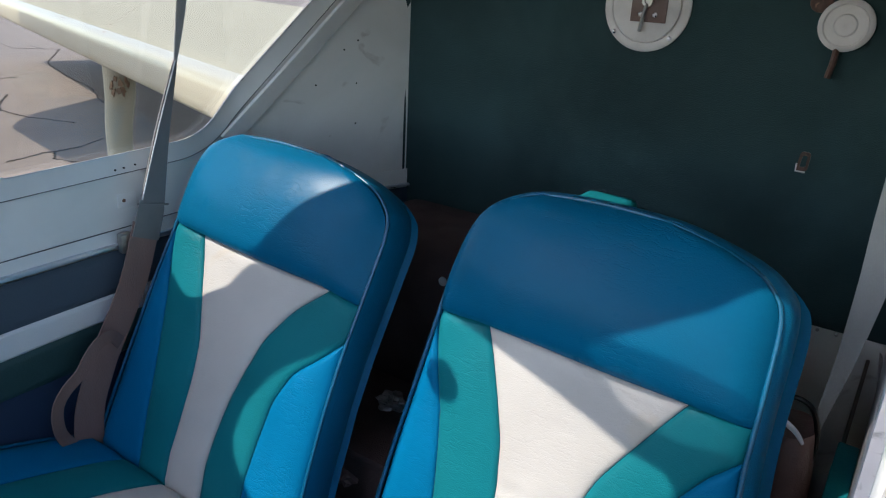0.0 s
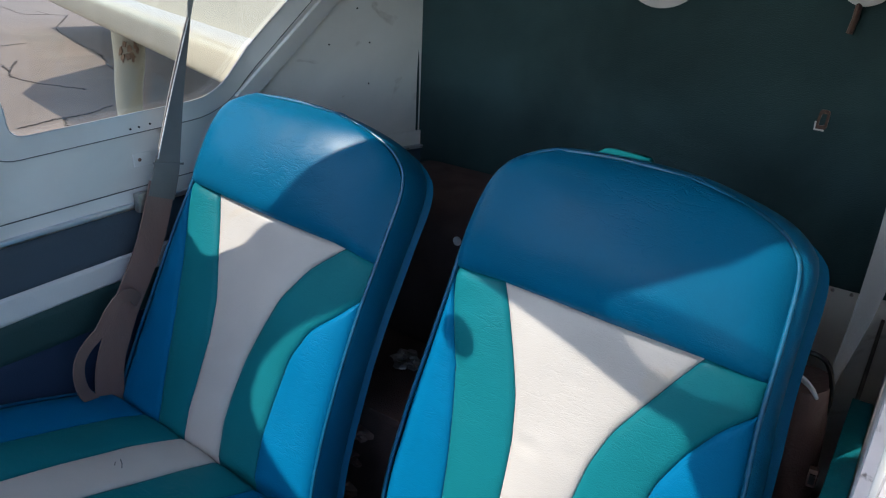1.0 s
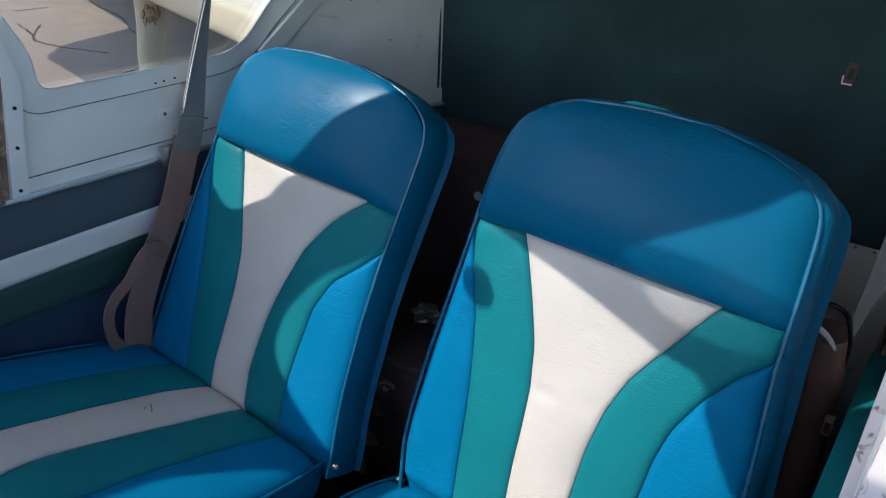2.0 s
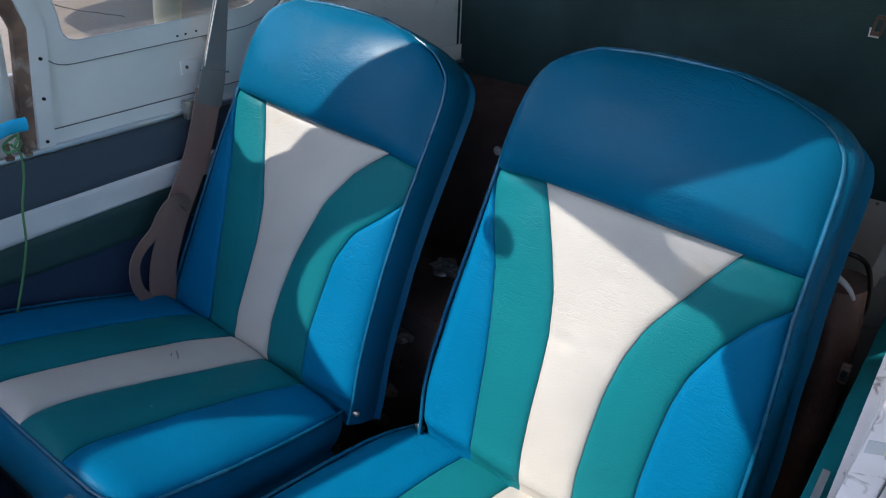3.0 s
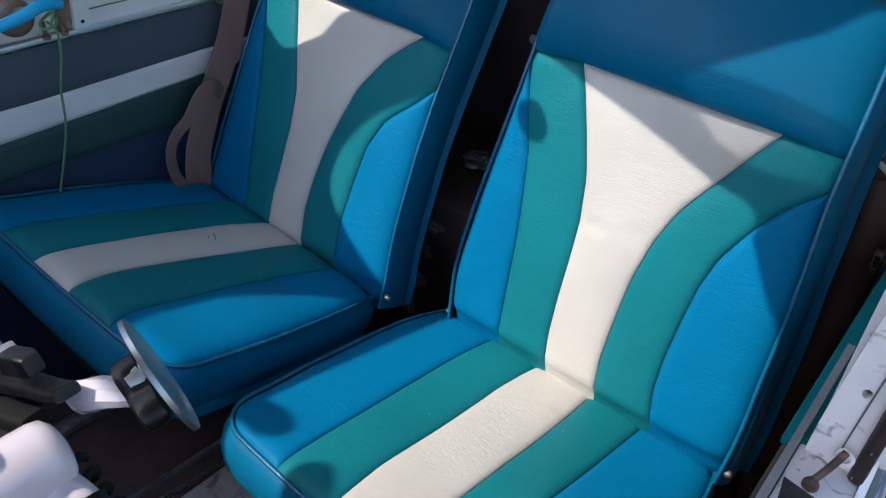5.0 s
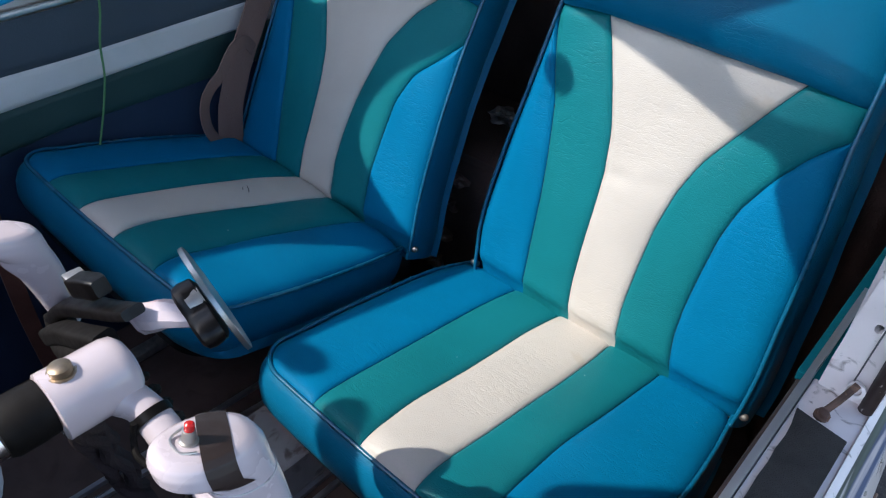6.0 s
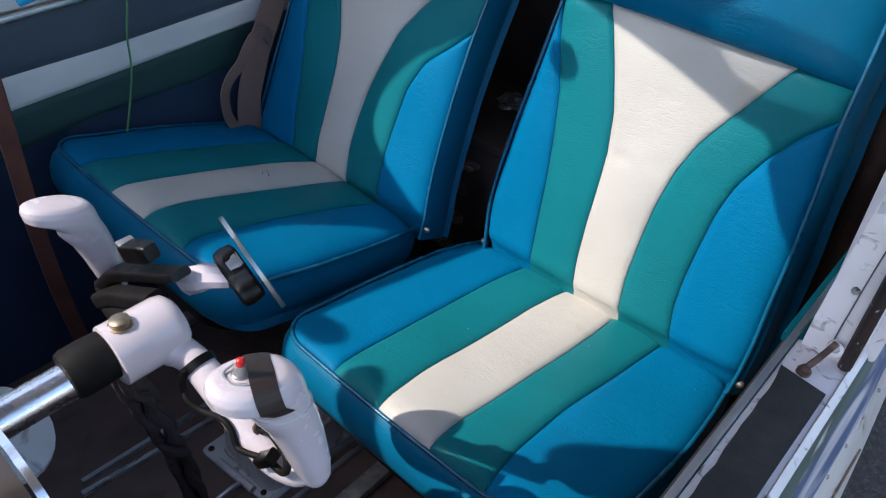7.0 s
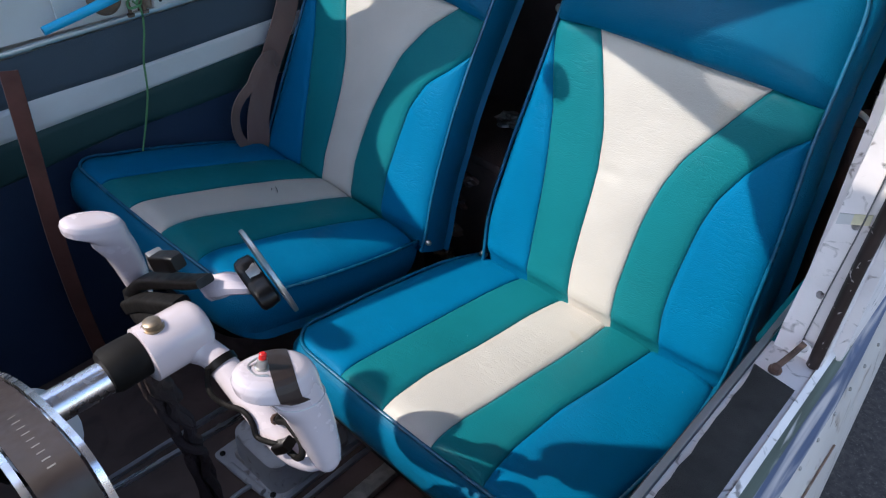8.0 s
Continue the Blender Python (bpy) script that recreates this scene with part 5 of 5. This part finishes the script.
# cables hanging under the yoke
loom = thing("cable_loom", (0.06, -0.55, 0.66), "dark cable loom hanging from the yoke to the floor", "cable")
loom_path = smooth_path([(0.19, -0.61, 1.262), (0.155, -0.60, 1.18), (0.130, -0.585, 1.10), (0.105, -0.57, 1.0), (0.085, -0.56, 0.88), (0.07, -0.55, 0.76), (0.05, -0.55, 0.668)], 14)
for k in range(4):
    strand = []
    for i, p in enumerate(loom_path):
        a = 0.07 * i + k * math.pi / 2 + 1.6 * noise.noise(Vector((i * 0.13, k * 3.0, 0)))
        r = 0.0085 + 0.003 * noise.noise(Vector((i * 0.2, k * 7.0, 4.0)))
        strand.append(p + Vector((r * math.cos(a), r * math.sin(a), 0)))
    part("strand", sweep_bm(strand, circle(0.0055 if k else 0.0068, 8)), BAG, loom, "dark brown wrapped cable")
part("coil", tube_bm([(0.20 + 0.10 * k / 40 + 0.0, -0.565 + 0.006 * math.cos(k * 1.1), 1.235 + 0.007 * math.sin(k * 1.1) - 0.0004 * k) for k in range(41)], 0.0035, 6, 2), RUBBER, loom, "coiled black cord")

# headset hung over the shaft
head_set = thing("headset", (0.24, -0.71, 1.27), "dark aviation headset with silver-rimmed headband hung over the shaft", "headset")
arch = smooth_path([(0.372, 0, 1.300), (0.371, 0, 1.335), (0.356, 0, 1.360), (0.315, 0, 1.354), (0.261, 0, 1.333), (0.190, 0, 1.292), (0.127, 0, 1.246), (0.080, 0, 1.190), (0.05, 0, 1.13)], 6)
part("headband", sweep_bm([p + Vector((0, -0.7195, 0)) for p in arch], [(-0.0125, -0.003), (0.0125, -0.003), (0.0125, 0.0015), (-0.0125, 0.0015)], up=(0, 0, 1)), BROWN_PLASTIC, head_set, "dark padded headband")
for y in (-0.7035, -0.7355):
    part("rim", sweep_bm([p + Vector((0, y, 0.001)) for p in arch], [(-0.0019, -0.003), (0.0019, -0.003), (0.0019, 0.003), (-0.0019, 0.003)]), CHROME, head_set, "bright metal rim")
for i in range(10):
    k = 12.6 + 1.05 * i
    j = int(k)
    p, q = arch[j].lerp(arch[j + 1], k - j), arch[j + 1].lerp(arch[j + 2], k - j)
    d = (q - p).normalized()
    side = Vector((0, 1, 0))
    c = p + Vector((0, -0.7195, 0.0026))
    bm = bmesh.new()
    corners = [c + d * (0.0005 * sx) + side * (0.0022 * sy) for sx, sy in ((-1, -1), (1, -1), (1, 1), (-1, 1))]
    f = bm.faces.new([bm.verts.new(v) for v in corners])
    ext = bmesh.ops.extrude_face_region(bm, geom=[f])
    bmesh.ops.translate(bm, verts=[g for g in ext["geom"] if isinstance(g, bmesh.types.BMVert)], vec=(0, 0, 0.0006))
    part("marking_bar", bm, WEB_DARK, head_set, smooth=False)
part("ear_cup", lathe_bm((0.055, -0.70, 1.10), (0.5, 0.5, 0.5), [(-0.03, 0.02), (-0.02, 0.036), (0.0, 0.044), (0.018, 0.042), (0.024, 0.03)], 24), BLACK, head_set, "black ear cup")
part("cup_ring", lathe_bm((0.065, -0.69, 1.11), (0.5, 0.5, 0.5), [(0.0, 0.043), (0.004, 0.046), (0.008, 0.043)], 24), PLATE, head_set, "pale ring round the cup")

# ---- closing parts: instrument panel, and an overhead sheet that shapes the sunlight ----
front = thing("instrument_panel", (0, -0.96, 0.66), "dark plain instrument panel and firewall closing the cabin front", "panel", kind="structure")
part("panel", box_bm(-0.50, 0.52, -0.98, -0.95, 0.66, 1.48, 0.01), BLACK, front)
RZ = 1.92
# Unseen sheet added to block the sun; openings traced back from the sun patches.
roof = thing("ceiling", (0, 0, RZ), "unseen grey sheet overhead, its openings cut to shape the sun patches", "ceiling", kind="structure")
# The notches along MAIN's forward edge put small shadows on the cushion's front.
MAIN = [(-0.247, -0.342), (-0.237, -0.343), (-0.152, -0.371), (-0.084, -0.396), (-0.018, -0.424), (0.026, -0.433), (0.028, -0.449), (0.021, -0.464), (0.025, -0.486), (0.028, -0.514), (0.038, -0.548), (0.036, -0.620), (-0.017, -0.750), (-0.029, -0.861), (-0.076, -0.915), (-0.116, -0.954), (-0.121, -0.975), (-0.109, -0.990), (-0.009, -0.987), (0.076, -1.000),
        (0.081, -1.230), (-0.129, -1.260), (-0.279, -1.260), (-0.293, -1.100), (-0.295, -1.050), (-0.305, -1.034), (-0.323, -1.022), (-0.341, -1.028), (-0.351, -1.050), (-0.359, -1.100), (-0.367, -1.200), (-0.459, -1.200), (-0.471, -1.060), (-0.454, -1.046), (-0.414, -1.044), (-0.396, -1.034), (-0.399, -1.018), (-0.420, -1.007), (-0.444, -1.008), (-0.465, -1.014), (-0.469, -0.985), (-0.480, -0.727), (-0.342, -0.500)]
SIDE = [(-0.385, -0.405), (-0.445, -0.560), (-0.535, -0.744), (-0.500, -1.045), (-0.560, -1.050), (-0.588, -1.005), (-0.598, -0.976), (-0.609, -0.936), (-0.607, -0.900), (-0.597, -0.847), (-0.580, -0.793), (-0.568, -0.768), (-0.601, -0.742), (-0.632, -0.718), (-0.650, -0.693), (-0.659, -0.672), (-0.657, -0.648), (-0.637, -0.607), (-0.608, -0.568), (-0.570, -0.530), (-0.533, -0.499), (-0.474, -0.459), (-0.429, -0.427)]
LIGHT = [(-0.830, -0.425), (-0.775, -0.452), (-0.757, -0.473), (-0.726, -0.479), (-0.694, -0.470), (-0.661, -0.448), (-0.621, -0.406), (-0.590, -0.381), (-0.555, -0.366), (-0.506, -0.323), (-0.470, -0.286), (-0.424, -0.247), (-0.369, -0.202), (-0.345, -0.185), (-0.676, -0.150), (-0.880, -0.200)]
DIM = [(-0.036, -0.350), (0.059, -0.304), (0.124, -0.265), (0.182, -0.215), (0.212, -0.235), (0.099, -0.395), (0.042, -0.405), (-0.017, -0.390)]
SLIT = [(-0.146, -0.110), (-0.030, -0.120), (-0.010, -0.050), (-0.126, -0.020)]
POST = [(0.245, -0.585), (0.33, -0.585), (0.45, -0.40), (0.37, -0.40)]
top = part("sun_mask_panel", slab_bm([(-1.15, -1.30), (0.60, -1.30), (0.90, -0.95), (0.90, 0.30), (0.60, 0.72), (-1.15, 0.72)], [rounded(MAIN, 0.006, 3), rounded(SIDE, 0.012, 3), rounded(LIGHT, 0.02, 4), rounded(DIM, 0.01, 3), SLIT, POST], lambda a, b: Vector((a, b, RZ)), (0, 0, 0.012)), ROOF, roof, smooth=False)
# Unseen pane added so only part of the sun passes the DIM opening.
part("sun_dimmer_pane", slab_bm([(-0.06, -0.416), (0.115, -0.426), (0.160, -0.342), (-0.06, -0.345)], [], lambda a, b: Vector((a, b, RZ + 0.016)), (0, 0, 0.003)), TINTED, roof, "unseen pane added to dim one sun patch", smooth=False)
# Unseen disc added to cast the round spot of shadow on the seat back.
part("spot_shadow_disc", lathe_bm((-0.260, -0.428, RZ + 0.0), (0, 0, 1), [(-0.004, 0.016), (0.0, 0.026), (0.006, 0.020)], 20), BLACK, roof)

tail = thing("fuselage_aft", (0, 1.5, 0.66), "cream painted aft fuselage skin behind the cabin", "fuselage", kind="structure")


def aft_skin(s, t):
    """Tapering skin round the tail, open towards the cabin."""
    k = 1.0 - 0.16 * max(0.0, t * 1.7)
    a = -0.12 + (math.pi + 0.24) * s
    return Vector((0.005 + 0.585 * k * math.cos(a), 0.70 + 2.6 * t, 1.20 + (0.74 * k if math.sin(a) > 0 else 0.3) * math.sin(a)))


part("upper_skin", patch_bm(20, 24, aft_skin), SKIN_PAINT, tail)
part("starboard_skin", box_bm(-0.585, -0.570, 0.66, 2.40, 0.60, 1.22, 0.002, 1), SKIN_PAINT, tail)
part("belly", box_bm(-0.57, 0.57, -1.2, 2.40, 0.555, 0.600, 0.004, 1), SKIN_PAINT, tail)

# ---- outside ----
bm = bmesh.new()
bmesh.ops.create_grid(bm, x_segments=8, y_segments=8, size=1500)
ground = solid("ground", bm, ASPHALT, "pale weathered tarmac apron with dark cracks", "ground", kind="structure")
rng = random.Random(5)


def crack(pts, w):
    path = []
    for p, q in zip(pts, pts[1:]):
        k = 22
        for i in range(k):
            t = i / k
            path.append(Vector((p[0] + (q[0] - p[0]) * t + rng.uniform(-0.02, 0.02), p[1] + (q[1] - p[1]) * t + rng.uniform(-0.02, 0.02), 0.004)))
    w *= 0.7
    return part("crack", sweep_bm(path, [(-w, -0.003), (w, -0.003), (w, 0.002), (-w, 0.002)], lambda t: (0.6 + 0.8 * abs(math.sin(t * 23)), 1)), CRACK, ground, smooth=False)


crack([(-14.66, 6.9), (-13.91, 6.78), (-13.69, 6.99), (-12.9, 6.46), (-12.08, 5.89), (-11.38, 5.63), (-10.3, 5.26), (-9.53, 5.08), (-9.03, 4.9), (-8.4, 4.6), (-7.6, 4.3)], 0.0075)
crack([(-16.5, 6.9), (-14.23, 6.4), (-13.91, 6.78)], 0.0075)
crack([(-9.6, 3.75), (-9.09, 3.63), (-8.68, 3.51), (-8.32, 3.36), (-8.09, 3.36), (-7.76, 3.39), (-7.1, 3.6)], 0.005)
crack([(-9.3, 3.9), (-9.05, 3.75), (-8.68, 3.51)], 0.0045)
crack([(-6.0, 2.3), (-6.03, 2.46), (-6.11, 2.68), (-6.09, 2.84), (-6.11, 3.02), (-6.3, 3.4)], 0.004)
crack([(-10.6, 4.2), (-10.64, 4.46), (-10.68, 4.71)], 0.0045)
crack([(-6.09, 2.77), (-5.84, 2.65), (-5.6, 2.7)], 0.0035)

bm = slab_bm(rounded([(-1.6, -3.0), (5.0, -3.4), (6.0, 5.0), (2.0, 9.0), (-1.2, 7.0)], 0.8), [], lambda a, b: Vector((a, b, 0.002)), (0, 0, 0.004))
part("tarmac_patch", bm, DARK_TARMAC, ground, "dark coarse tarmac under the aeroplane", smooth=False)

aero = thing("parked_aeroplane_wing", (-5.5, 3.1, 0.0), "cream painted low wing of a parked aeroplane on its gear leg", "aeroplane wing")
LE0, LD, CD = Vector((-2.2, 1.86, 0)), Vector((-0.952, 0.306, 0)), Vector((0.306, 0.952, 0))


def foil(s, c):
    """Section round the leading edge: c from -1 (underside aft) through 0 (nose) to 1 (top aft)."""
    if c < 0:
        d, h = 1.6 * c * c, -0.105 * math.sqrt(min(1.0, -c * 5))
    elif c < 0.5:
        q = math.pi * c
        d, h = 0.34 * (1 - max(0.0, math.cos(q)) ** 0.5), 0.215 * max(0.0, math.sin(q)) ** 0.5
    else:
        d, h = 0.34 + 5.8 * (c - 0.5), 0.215 + 0.10 * (c - 0.5)
    return LE0 + LD * s + CD * d + Vector((0, 0, 0.935 + h))


part("leading_edge", patch_bm(24, 44, lambda a, b: foil(a * 11.0, -1 + 1.33 * b)), WING_PAINT, aero, "glossy cream leading edge")
part("wing_top", patch_bm(24, 32, lambda a, b: foil(a * 11.0, 0.33 + 0.67 * b)), WING_TOP, aero, "unseen cream slab added to cast the apron shadow skin")
for (s0, d0), (s1, d1), n in (((3.3, 0.06), (7.22, 1.55), 11), ((4.9, 0.08), (7.6, 0.82), 6)):
    for i in range(n):
        k = i / (n - 1)
        d = d0 + (d1 - d0) * k + rng.uniform(-0.02, 0.02)
        c = 0.5 + (d - 0.34) / 5.8 if d > 0.34 else math.acos((1 - d / 0.34) ** 2) / math.pi
        part("rivet", lathe_bm(foil(s0 + (s1 - s0) * k, c), (0, -0.15, 1), [(-0.004, 0.013), (0.003, 0.011), (0.005, 0.003)], 8), RUST, aero)
part("gear_leg", sweep_bm(smooth_path([(-5.62, 3.14, 0.0), (-5.56, 3.12, 0.3), (-5.42, 3.08, 0.6), (-5.34, 3.05, 0.95)], 4), circle(0.13, 16, 0.09), lambda t: (0.85 + 0.25 * t, 1)), WING_PAINT, aero, "cream gear leg fairing")
# unseen high slab on posts, added past the window's view to shade the apron
SHADOW_SLAB = rounded([(-8.50, 1.48), (-9.00, 1.90), (-9.63, 3.22), (-4.2, 1.50), (-4.2, 0.66), (-6.71, 1.12)], [0.15, 0.2, 0.1, 0.1, 0.1, 0], 4)
part("apron_shadow_slab", slab_bm(SHADOW_SLAB, [], lambda a, b: Vector((a, b, 2.10)), (0, 0, 0.10)), WING_TOP, aero, "unseen cream slab added to cast the apron shadow", smooth=False)
for a, b in (((-4.25, 0.85, 0.0), (-4.25, 0.85, 2.12)), ((-4.3, 1.35, 0.0), (-4.3, 1.35, 2.12))):
    part("shadow_slab_post", tube_bm([a, b], 0.03, 10, 2), WING_PAINT, aero, "added cream post under the unseen shadow slab")
for k in range(16):
    a = -1.9 + 0.12 * k + rng.uniform(-0.1, 0.1)
    z = rng.uniform(0.60, 0.88)
    c = Vector((-5.36 + 0.13 * math.cos(a) - 0.10 * (0.9 - z), 3.06 + 0.095 * math.sin(a), z))
    d = Vector((math.cos(a), math.sin(a), 0))
    e = Vector((-math.sin(a), math.cos(a), 0))
    n = 9
    bm = bmesh.new()
    ring = [bm.verts.new(c + d * 0.006 + (e * math.cos(2 * math.pi * i / n) * 0.6 + Vector((0, 0, 1)) * math.sin(2 * math.pi * i / n)) * rng.uniform(0.012, 0.048)) for i in range(n)]
    f = bm.faces.new(ring)
    ext = bmesh.ops.extrude_face_region(bm, geom=[f])
    bmesh.ops.translate(bm, verts=[g for g in ext["geom"] if isinstance(g, bmesh.types.BMVert)], vec=-d * 0.012)
    part("peeling_patch", bm, WEED, aero, "brown peeling paint patch", smooth=False)
